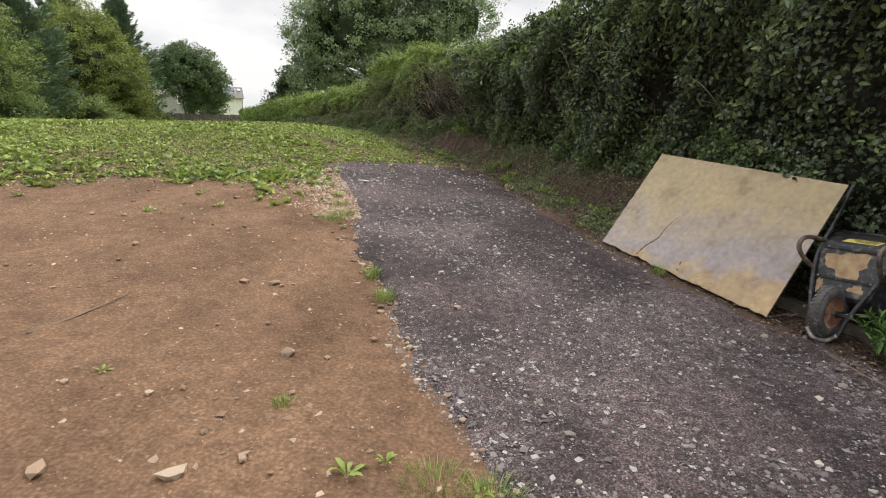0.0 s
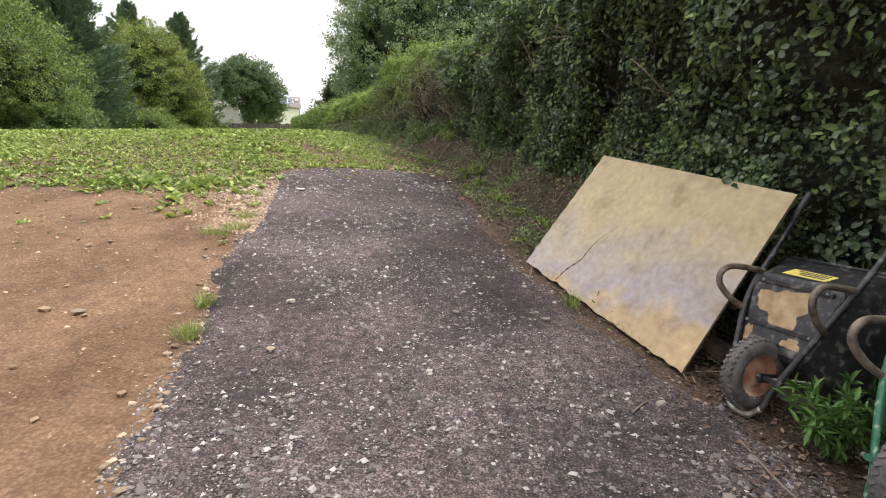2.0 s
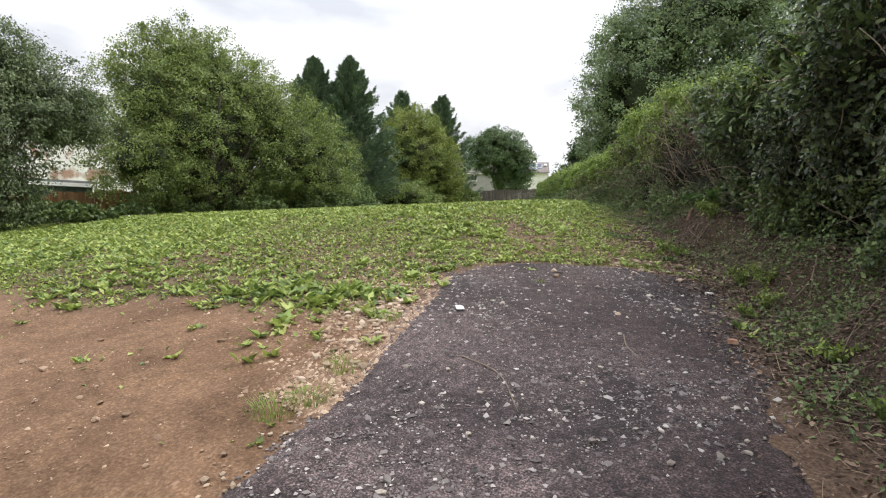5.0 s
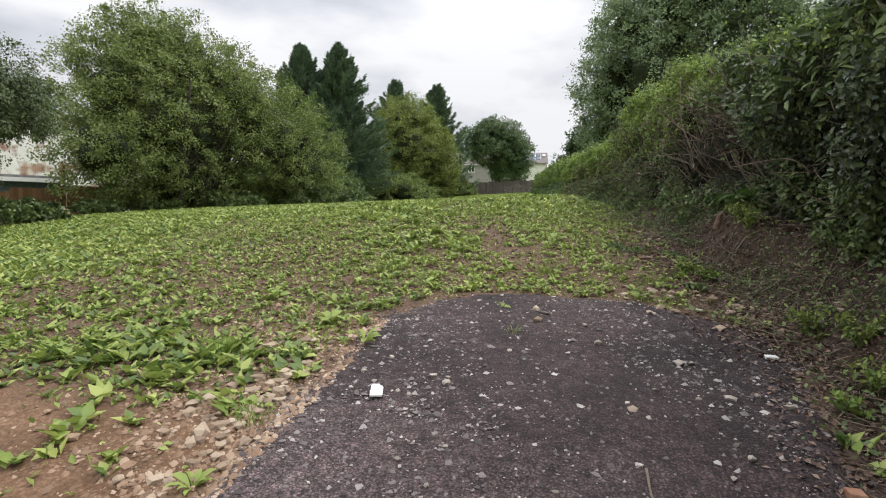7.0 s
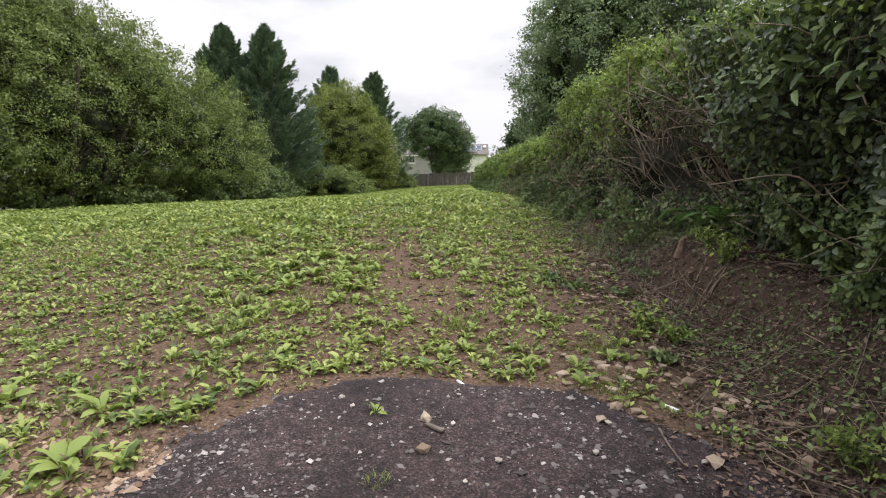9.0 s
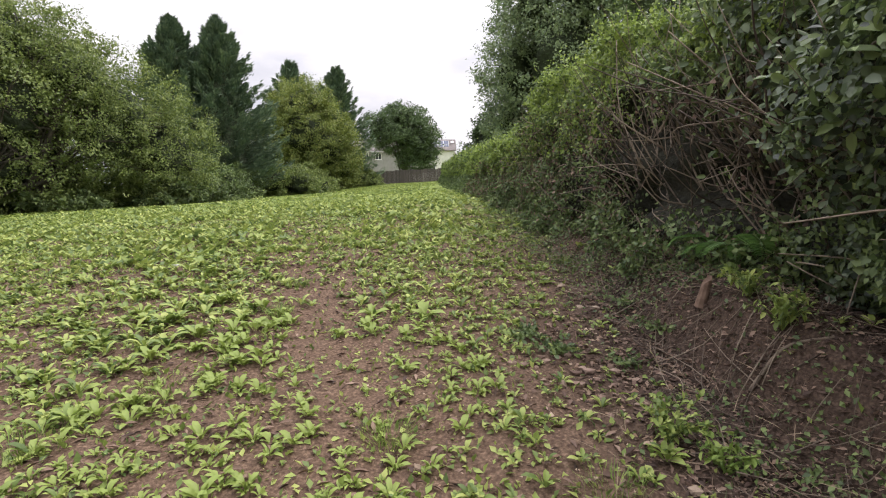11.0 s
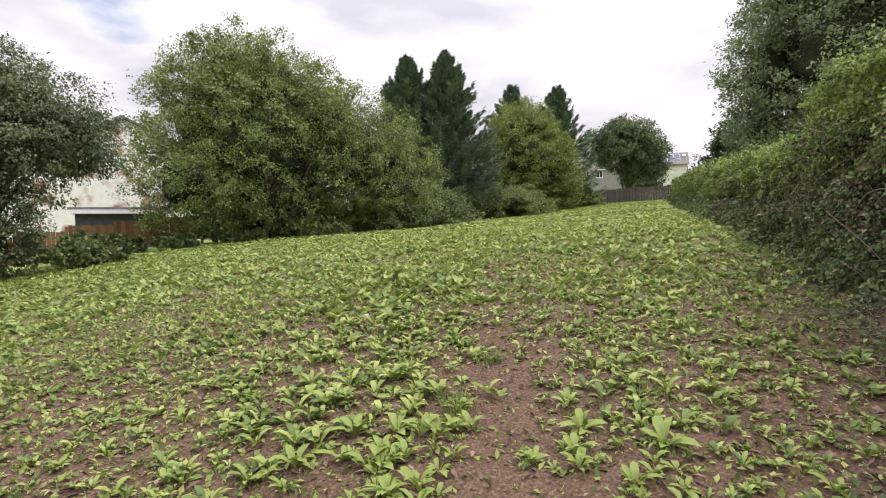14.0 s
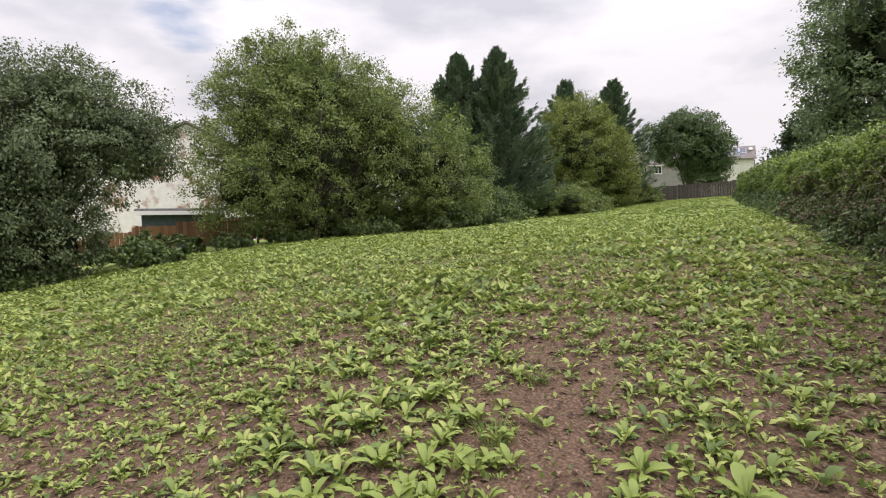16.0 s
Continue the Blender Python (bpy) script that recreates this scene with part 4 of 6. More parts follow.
def ply_weathering():
    """Damp yellow staining along the foot of the sheet."""
    nd, ln = M_PLY.node_tree.nodes, M_PLY.node_tree.links
    b = nd["Principled BSDF"]
    old = b.inputs["Base Color"].links[0].from_socket
    tc = nd.new("ShaderNodeTexCoord")
    sp = nd.new("ShaderNodeSeparateXYZ")
    ln.new(tc.outputs["Generated"], sp.inputs[0])
    n = nd.new("ShaderNodeTexNoise")
    n.inputs["Scale"].default_value, n.inputs["Detail"].default_value = 3.5, 8
    ln.new(tc.outputs["Object"], n.inputs["Vector"])
    ad = nd.new("ShaderNodeMath")
    ad.operation = "MULTIPLY_ADD"
    ad.inputs[1].default_value = 0.7
    ln.new(n.outputs[0], ad.inputs[0])
    ln.new(sp.outputs[2], ad.inputs[2])
    r = nd.new("ShaderNodeValToRGB")
    r.color_ramp.elements[0].position, r.color_ramp.elements[0].color = 0.48, (1.08, 0.92, 0.71, 1)
    r.color_ramp.elements[1].position, r.color_ramp.elements[1].color = 0.62, (0.80, 0.83, 1.12, 1)
    e = r.color_ramp.elements.new(1.05)
    e.position, e.color = 0.98, (0.93, 0.87, 0.69, 1)
    ln.new(ad.outputs[0], r.inputs[0])
    x = nd.new("ShaderNodeMix")
    x.data_type, x.blend_type = "RGBA", "MULTIPLY"
    x.inputs[0].default_value = 1.0
    ln.new(old, x.inputs[6])
    ln.new(r.outputs[0], x.inputs[7])
    ln.new(x.outputs[2], b.inputs["Base Color"])


ply_weathering()
M_PLY_EDGE = material("plywood_edge", [(0.3, (0.10, 0.07, 0.045)), (0.7, (0.22, 0.16, 0.10))], scale=30, rough=0.85, bump=0.3)
M_CRACK = material("dark_crack", [(0.3, (0.05, 0.035, 0.02)), (0.7, (0.13, 0.09, 0.055))], scale=40, rough=0.95, bump=0)
M_BLACK = material("scuffed_black_paint", [(0.3, (0.010, 0.010, 0.012)), (0.55, (0.022, 0.022, 0.026)), (0.68, (0.12, 0.105, 0.095))], scale=22, rough=0.52, bump=0.15, bump_scale=40)
M_RUST = material("rusty_patch", [(0.3, (0.21, 0.13, 0.065)), (0.55, (0.34, 0.24, 0.135)), (0.8, (0.43, 0.34, 0.22))], scale=14, rough=0.85, bump=0.3, bump_scale=120)
M_GREEN = material("worn_green_paint", [(0.30, (0.010, 0.046, 0.028)), (0.52, (0.022, 0.080, 0.052)), (0.66, (0.085, 0.13, 0.10)), (0.78, (0.32, 0.33, 0.29))], scale=16, rough=0.45, detail=15,
                   ramp2=[(0.40, (0.55, 0.50, 0.42)), (0.50, (1, 1, 1)), (0.64, (1.7, 1.45, 1.6))], scale2=6, mix2=0.8, bump=0.2, bump_scale=60)
M_GREENTUBE = material("green_tube_paint", [(0.3, (0.012, 0.075, 0.042)), (0.56, (0.026, 0.13, 0.07)), (0.68, (0.30, 0.34, 0.28))], scale=30, rough=0.45, bump=0.15)
M_STEEL = material("grimy_steel", [(0.3, (0.14, 0.12, 0.10)), (0.7, (0.42, 0.40, 0.37))], scale=25, rough=0.5, metal=0.6, bump=0.2)
M_MUDTUBE = material("muddy_tube", [(0.3, (0.06, 0.045, 0.035)), (0.7, (0.24, 0.19, 0.15))], scale=18, rough=0.65, metal=0.2, bump=0.2)
M_TYRE = material("dusty_tyre_rubber", [(0.3, (0.045, 0.043, 0.042)), (0.7, (0.13, 0.12, 0.115))], scale=16, rough=0.9, bump=0.25, bump_scale=80)
M_RIMR = material("rusty_wheel_rim", [(0.3, (0.20, 0.06, 0.03)), (0.55, (0.38, 0.22, 0.14)), (0.8, (0.52, 0.44, 0.36))], scale=10, rough=0.65, bump=0.15)
M_RIMC = material("cream_wheel_rim", [(0.3, (0.26, 0.20, 0.13)), (0.7, (0.55, 0.49, 0.38))], scale=10, rough=0.6, bump=0.15)
M_LABELY = material("yellow_sticker", [(0.3, (0.62, 0.50, 0.10)), (0.7, (0.75, 0.66, 0.20))], scale=30, rough=0.5, bump=0)
M_LABELW = material("white_sticker", [(0.3, (0.55, 0.57, 0.54)), (0.7, (0.72, 0.73, 0.70))], scale=40, rough=0.5, bump=0)
M_PRINT = material("sticker_print", [(0.3, (0.02, 0.02, 0.02)), (0.7, (0.06, 0.06, 0.06))], scale=40, rough=0.6, bump=0)
M_SHEET = material("black_plastic_sheet", [(0.3, (0.010, 0.011, 0.013)), (0.7, (0.030, 0.032, 0.036))], scale=8, rough=0.45, bump=0.3, bump_scale=300, bump_dist=0.002)
M_HEM = material("green_sheet_hem", [(0.3, (0.03, 0.09, 0.05)), (0.7, (0.08, 0.16, 0.09))], scale=60, rough=0.7, bump=0)
M_SLEEPER = material("weathered_timber", [(0.3, (0.07, 0.055, 0.045)), (0.7, (0.17, 0.14, 0.115))], scale=10, rough=0.85, bump=0.4, bump_scale=50)
M_RENDER = material("grey_render", [(0.3, (0.235, 0.225, 0.215)), (0.7, (0.30, 0.29, 0.28))], scale=2, rough=0.9, bump=0.2)
M_WHITE = material("white_render", [(0.3, (0.56, 0.55, 0.51)), (0.7, (0.68, 0.67, 0.63))], scale=2, rough=0.9, bump=0.2)
M_TILE = material("brown_roof_tiles", [(0.3, (0.11, 0.095, 0.09)), (0.7, (0.21, 0.185, 0.175))], scale=3, rough=0.85, bump=0.4)
M_BRICK = material("brown_brick", [(0.3, (0.16, 0.085, 0.06)), (0.7, (0.28, 0.17, 0.12))], scale=4, rough=0.9, bump=0.3)
M_PANEL = material("solar_cell", [(0.3, (0.03, 0.04, 0.075)), (0.7, (0.06, 0.075, 0.12))], scale=2, rough=0.2, bump=0)
M_PANELF = material("solar_frame", [(0.3, (0.5, 0.52, 0.54)), (0.7, (0.62, 0.63, 0.65))], scale=4, rough=0.4, bump=0)
M_UPVC = material("white_window_frame", [(0.3, (0.74, 0.74, 0.73)), (0.7, (0.82, 0.82, 0.81))], scale=4, rough=0.4, bump=0)
M_GLASS = material("dark_window_glass", [(0.3, (0.03, 0.035, 0.04)), (0.7, (0.06, 0.065, 0.07))], scale=2, rough=0.06, bump=0)
M_FENCE = material("grey_weathered_fence", [(0.3, (0.055, 0.046, 0.040)), (0.7, (0.095, 0.080, 0.070))], scale=3, rough=0.9, bump=0.3, object_random=0.4)
M_FENCEO = material("orange_brown_fence", [(0.3, (0.12, 0.058, 0.026)), (0.7, (0.22, 0.112, 0.052))], scale=3, rough=0.85, bump=0.3, object_random=0.4)
M_TEAL = material("dark_teal_boards", [(0.3, (0.035, 0.055, 0.06)), (0.7, (0.07, 0.095, 0.10))], scale=4, rough=0.7, bump=0.2)
M_FELT = material("grey_roof_felt", [(0.3, (0.14, 0.14, 0.145)), (0.7, (0.24, 0.24, 0.245))], scale=5, rough=0.85, bump=0.2)


def whitewash_material():
    """Whitewash flaking off brickwork."""
    m = material("flaking_whitewash", [(0.3, (0.68, 0.67, 0.64)), (0.7, (0.80, 0.79, 0.77))], scale=3, rough=0.9, bump=0.3)
    nd, ln = m.node_tree.nodes, m.node_tree.links
    b = nd["Principled BSDF"]
    white = b.inputs["Base Color"].links[0].from_socket
    tc = nd.new("ShaderNodeTexCoord")
    br = nd.new("ShaderNodeTexBrick")
    br.inputs["Color1"].default_value, br.inputs["Color2"].default_value = (0.30, 0.13, 0.08, 1), (0.40, 0.20, 0.13, 1)
    br.inputs["Mortar"].default_value = (0.42, 0.39, 0.34, 1)
    br.inputs["Scale"].default_value, br.inputs["Brick Width"].default_value, br.inputs["Row Height"].default_value = 1.0, 0.225, 0.075
    br.inputs["Mortar Size"].default_value = 0.01
    mp = nd.new("ShaderNodeMapping")
    mp.inputs["Rotation"].default_value = (radians(90), 0, 0)
    ln.new(tc.outputs["Object"], mp.inputs[0])
    ln.new(mp.outputs[0], br.inputs["Vector"])
    n = nd.new("ShaderNodeTexNoise")
    n.inputs["Scale"].default_value, n.inputs["Detail"].default_value = 0.7, 10
    ln.new(tc.outputs["Object"], n.inputs["Vector"])
    r = nd.new("ShaderNodeValToRGB")
    r.color_ramp.elements[0].position, r.color_ramp.elements[1].position = 0.53, 0.62
    ln.new(n.outputs[0], r.inputs[0])
    x = nd.new("ShaderNodeMix")
    x.data_type = "RGBA"
    ln.new(r.outputs[0], x.inputs[0])
    ln.new(white, x.inputs[6])
    ln.new(br.outputs[0], x.inputs[7])
    ln.new(x.outputs[2], b.inputs["Base Color"])
    return m


M_WASH = whitewash_material()


def box(bm, x0, x1, y0, y1, z0, z1, bevel=0.0):
    r = bmesh.ops.create_cube(bm, size=1, matrix=Matrix.LocRotScale(((x0 + x1) / 2, (y0 + y1) / 2, (z0 + z1) / 2), None, (x1 - x0, y1 - y0, z1 - z0)))
    if bevel:
        es = list({e for v in r["verts"] for e in v.link_edges})
        bmesh.ops.bevel(bm, geom=es, offset=bevel, segments=2, affect="EDGES")
    return r["verts"]


def boxed(name, mat, parent, x0, x1, y0, y1, z0, z1, bevel=0.0, label=""):
    bm = bmesh.new()
    box(bm, x0, x1, y0, y1, z0, z1, bevel)
    return part(name, bm, mat, parent, label)


def hull(name, mat, parent, quads_v, faces, label=""):
    bm = bmesh.new()
    vs = [bm.verts.new(v) for v in quads_v]
    for f in faces:
        bm.faces.new([vs[k] for k in f])
    bmesh.ops.recalc_face_normals(bm, faces=bm.faces)
    return part(name, bm, mat, parent, label)


def gable_roof(name, mat, parent, x0, x1, y0, y1, eave, ridge, over=0.35, t=0.18):
    ym = (y0 + y1) / 2
    v = []
    for x in (x0 - over, x1 + over):
        for y, z in ((y0 - over, eave), (ym, ridge), (y1 + over, eave)):
            v += [(x, y, z), (x, y, z + t)]
    f = [(0, 2, 8, 6), (1, 3, 9, 7), (2, 4, 10, 8), (3, 5, 11, 9), (0, 1, 7, 6), (4, 5, 11, 10), (0, 1, 3, 2), (2, 3, 5, 4), (6, 7, 9, 8), (8, 9, 11, 10)]
    return hull(name, mat, parent, v, f)


def gable_body(name, mat, parent, x0, x1, y0, y1, z0, eave, ridge):
    ym = (y0 + y1) / 2
    v = []
    for x in (x0, x1):
        v += [(x, y0, z0), (x, y0, eave), (x, ym, ridge), (x, y1, eave), (x, y1, z0)]
    f = [(0, 1, 2, 3, 4), (5, 6, 7, 8, 9), (0, 1, 6, 5), (1, 2, 7, 6), (2, 3, 8, 7), (3, 4, 9, 8), (0, 4, 9, 5)]
    return hull(name, mat, parent, v, f)


def house_window(parent, x, y, z, w, h, panes=2):
    """A casement window proud of a wall that faces -y."""
    bm = bmesh.new()
    fw = 0.09
    box(bm, x - w / 2, x + w / 2, y - 0.05, y + 0.06, z - h / 2, z - h / 2 + fw)
    box(bm, x - w / 2, x + w / 2, y - 0.05, y + 0.06, z + h / 2 - fw, z + h / 2)
    for k in range(panes + 1):
        c = x - w / 2 + fw / 2 + k * (w - fw) / panes
        box(bm, c - fw / 2, c + fw / 2, y - 0.05, y + 0.06, z - h / 2 + fw, z + h / 2 - fw)
    win = part("window", bm, M_UPVC, parent, "white framed casement window")
    for k in range(panes):
        c0 = x - w / 2 + fw + k * (w - fw) / panes
        boxed("pane", M_GLASS, win, c0, c0 + (w - fw) / panes - fw, y - 0.02, y + 0.02, z - h / 2 + fw, z + h / 2 - fw)
    boxed("sill", M_UPVC, win, x - w / 2 - 0.08, x + w / 2 + 0.08, y - 0.14, y - 0.052, z - h / 2 - 0.07, z - h / 2 - 0.002)


def grey_house():
    """Local x runs along the wall, -y faces the field."""
    h = thing("house", pose(-57.4, 102.4, 6.8, 0, 0, 32), "grey rendered two-storey house with a brown tiled roof beyond the fence", "house")
    gable_body("wall", M_RENDER, h, -5.5, 7.5, 0, 8, -0.6, 5.55, 8.2)
    gable_roof("roof", M_TILE, h, -5.5, 7.5, 0, 8, 5.5, 8.2)
    for x in (-4.6, -3.35, -0.9, 3.6, 6.0):
        house_window(h, x, 0, 4.55, 1.0 if x < -3 else 1.25, 1.35)
    boxed("gutter", M_UPVC, h, -5.8, 7.8, -0.42, -0.30, 5.36, 5.47)
    boxed("chimney", M_BRICK, h, 3.0, 3.9, 3.6, 4.4, 7.9, 9.4)


def white_house():
    h = thing("house", pose(-46.4, 107.2, 6.9, 0, 0, 27), "white rendered house with solar panels on its brown roof", "house")
    gable_body("wall", M_WHITE, h, -6, 2.6, 0, 7, -0.6, 5.5, 8.0)
    roof = gable_roof("roof", M_TILE, h, -6, 2.6, 0, 7, 5.5, 8.0)
    for x in (-3.6, -1.3):
        house_window(h, x, 0, 4.4, 1.1, 1.2)
    house_window(h, -2.0, 0, 1.8, 1.4, 1.3)
    boxed("gable_cladding", M_BRICK, h, 2.62, 2.75, 0.1, 6.9, 0, 5.4)
    a = math.atan2(2.5, 3.5)
    for i in range(4):
        for j in range(2):
            x0 = -2.95 + i * 1.12
            s0 = 0.35 + j * 1.72
            y, z = -0.35 + s0 * math.cos(a) + 0.2, 5.68 + (s0 - 0.2) * math.sin(a) - 0.0
            bm = bmesh.new()
            box(bm, 0, 1.06, 0, 1.64, 0.10, 0.14)
            p = part("solar_panel", bm, M_PANELF, h, "dark solar panel in a pale frame")
            p.matrix_local = Matrix.Translation((x0, y, z)) @ Matrix.Rotation(a, 4, "X")
            bm = bmesh.new()
            box(bm, 0.05, 1.01, 0.05, 1.59, 0.142, 0.15)
            part("solar_cell", bm, M_PANEL, p)
    bm = bmesh.new()
    box(bm, 1.68, 2.25, 2.6, 3.2, 0.1, 0.2)
    sk = part("skylight", bm, M_UPVC, h, "pale roof window")
    sk.matrix_local = Matrix.Translation((0.2, -0.35, 5.68)) @ Matrix.Rotation(a, 4, "X")


def panel_fence(name, label, p, q, z_of, height, mat, n, rail=True):
    """Posts with boarded panels between them, stepped along the ground."""
    p, q = np.array(p, float), np.array(q, float)
    f = thing(name, Matrix.Identity(4), label, "fence")
    d = (q - p) / n
    ang = math.atan2(d[1], d[0])
    for k in range(n + 1):
        c = p + d * k
        bm = bmesh.new()
        box(bm, -0.06, 0.06, -0.06, 0.06, -0.3, height + 0.06, 0.01)
        o = part("post", bm, mat, f)
        o.matrix_local = Matrix.Translation((c[0], c[1], z_of(*c))) @ Matrix.Rotation(ang, 4, "Z")
    L = np.linalg.norm(d)
    board = None
    for k in range(n):
        c = p + d * (k + 0.5)
        bm = bmesh.new()
        m = 10
        box(bm, -L / 2 + 0.06, L / 2 - 0.06, 0.006, 0.05, height * 0.75, height * 0.75 + 0.07)
        o = part("panel", bm, mat, f)
        o.matrix_local = Matrix.Translation((c[0], c[1], z_of(*c))) @ Matrix.Rotation(ang, 4, "Z")
        if board is None:
            bm = bmesh.new()
            box(bm, 0, (L - 0.14) / m - 0.01, -0.02, 0.005, 0.03, height)
            board = part("board", bm, mat, o).data
            bpy.data.objects.remove(o.children[0])
        for b in range(m):
            bo = new("board", board)
            bo.parent = o
            bo.matrix_local = Matrix.Translation((-L / 2 + 0.07 + b * (L - 0.14) / m, -0.008 * (b % 2), -0.02 * (b % 3)))
    return f


def old_building():
    """Whitewashed gable end; local -y faces the field, x runs along it."""
    b = thing("old_building", pose(-42.3, 18.2, 1.0, 0, 0, 74), "tall old building with flaking whitewash over red brick", "building")
    v = []
    for y in (0, 12):
        v += [(-9.5, y, -0.6), (-9.5, y, 4.2), (-0.3, y, 9.0), (9.0, y, 4.4), (9.0, y, -0.6)]
    hull("wall", M_WASH, b, v, [(0, 1, 2, 3, 4), (5, 6, 7, 8, 9), (0, 1, 6, 5), (1, 2, 7, 6), (2, 3, 8, 7), (3, 4, 9, 8), (0, 4, 9, 5)])
    for s, (x0, z0, x1, z1) in enumerate(((-9.9, 4.05, -0.3, 9.06), (-0.3, 9.06, 9.4, 4.25))):
        hull("roof", M_TILE, b, [(x0, -0.25, z0), (x1, -0.25, z1), (x1, 12.25, z1), (x0, 12.25, z0), (x0, -0.25, z0 + 0.16), (x1, -0.25, z1 + 0.16), (x1, 12.25, z1 + 0.16), (x0, 12.25, z0 + 0.16)],
             [(0, 1, 2, 3), (4, 5, 6, 7), (0, 1, 5, 4), (1, 2, 6, 5), (2, 3, 7, 6), (3, 0, 4, 7)])
    boxed("pilaster", M_WASH, b, -0.65, -0.25, -0.14, -0.003, -0.6, 8.4, 0.01)
    bm = bmesh.new()
    bmesh.ops.create_cone(bm, cap_ends=True, segments=16, radius1=0.16, radius2=0.16, depth=0.05, matrix=Matrix.Translation((0.75, -0.03, 5.6)) @ Matrix.Rotation(radians(90), 4, "X"))
    part("wall_tie", bm, M_FELT, b, "round iron wall tie plate")


def far_side():
    grey_house()
    white_house()
    panel_fence("garden_fence", "weathered grey-brown panel fence along the top of the field", (-47.4, 69.8), (-31.5, 79.0), lambda x, y: float(land(x, y)) + 0.05, 1.9, M_FENCE, 9)
    old_building()
    panel_fence("garden_fence", "orange-brown panel fence below the old building", (-32.6, 9.4), (-31.0, 19.2), lambda x, y: float(land(x, y)) + 0.1 + 0.02 * (y - 9), 1.25, M_FENCEO, 5)
    s = thing("shed", pose(-34.6, 16.2, 1.9, 0, 0, 78), "low dark teal shed with a pale fascia and grey felt roof", "shed")
    boxed("wall", M_TEAL, s, -2.2, 2.1, 0, 2.4, -0.3, 1.62)
    boxed("fascia", M_UPVC, s, -2.5, 2.2, -0.30, -0.26, 1.62, 1.84)
    boxed("roof", M_FELT, s, -2.5, 2.3, -0.258, 2.7, 1.63, 1.98, 0.02)
    s2 = thing("brick_pier", pose(-32.9, 18.9, 1.9, 0, 0, 78), "short brick garden pier with a pale cap beside the shed", "wall")
    boxed("wall", M_BRICK, s2, -0.6, 0.6, 0, 0.25, -0.3, 1.15)
    boxed("coping", M_RENDER, s2, -0.65, 0.65, -0.04, 0.29, 1.152, 1.26)


far_side()


# ------------------------------------------------------------------ board, barrows and sheet by the track
def plywood_board():
    bl, br, tr, tl = (np.array(v) for v in ((1.74, 5.81, 0.80), (2.66, 4.18, 0.46), (3.21, 4.28, 1.55), (2.391, 6.104, 1.789)))
    nrm = np.cross(br - bl, tl - bl)
    nrm = nrm / np.linalg.norm(nrm)
    b = thing("plywood_board", Matrix.Translation(bl), "stained weathered plywood sheet leaning against the hedge", "board")
    t, nx, ny = 0.018, 60, 40

    def face(u, v, off):
        u, v = np.asarray(u)[..., None], np.asarray(v)[..., None]
        p = (br - bl) * u * (1 - v) + (tr - bl) * u * v + (tl - bl) * (1 - u) * v
        return p + nrm * (off + 0.006 * wobble(u, v, 2.5, 2))

    U, W = np.meshgrid(np.linspace(0, 1, nx), np.linspace(0, 1, ny), indexing="ij")
    Wb = W + np.where(W < 0.001, 0.008 * wobble(U, W, 23, 1) + 0.006 * wobble(U, W, 61, 3) - 0.004, 0)
    Ub = U + np.where(U < 0.001, 0.004 * wobble(U, W, 31, 1), 0)
    Vf, Vb = face(Ub, Wb, t).reshape(-1, 3), face(Ub, Wb, 0.0).reshape(-1, 3)
    sheet = mesh_np("sheet", Vf, grid_faces(nx, ny), M_PLY, b, smooth=True)
    ring = np.array([i * ny for i in range(nx)] + [(nx - 1) * ny + j for j in range(1, ny)] + [i * ny + ny - 1 for i in range(nx - 2, -1, -1)] + [j for j in range(ny - 2, 0, -1)])
    n = len(ring)
    k = np.arange(n)
    mesh_np("back", Vb, grid_faces(nx, ny)[:, ::-1], M_PLY_EDGE, b)
    mesh_np("edge", np.concatenate([Vf[ring], Vb[ring]]), np.stack([k, (k + 1) % n, (k + 1) % n + n, k + n], -1), M_PLY_EDGE, b, label="dark frayed plywood edge")
    # split in the face veneer
    uv = bezier([(0.25, 0.01, 0), (0.275, 0.12, 0), (0.315, 0.22, 0), (0.325, 0.33, 0), (0.355, 0.46, 0)], 6)
    wid = np.interp(np.arange(len(uv)), (0, 8, len(uv) - 1), (0.003, 0.005, 0.0006)) * (1 + 0.5 * np.sin(np.arange(len(uv)) * 2.3))
    V = np.concatenate([face(uv[:, 0] - wid, uv[:, 1], t + 0.0015), face(uv[:, 0] + wid, uv[:, 1], t + 0.0015)])
    n = len(uv)
    k = np.arange(n - 1)
    mesh_np("split", V, np.stack([k, k + n, k + 1 + n, k + 1], -1), M_CRACK, sheet, label="dark ragged split in the veneer")


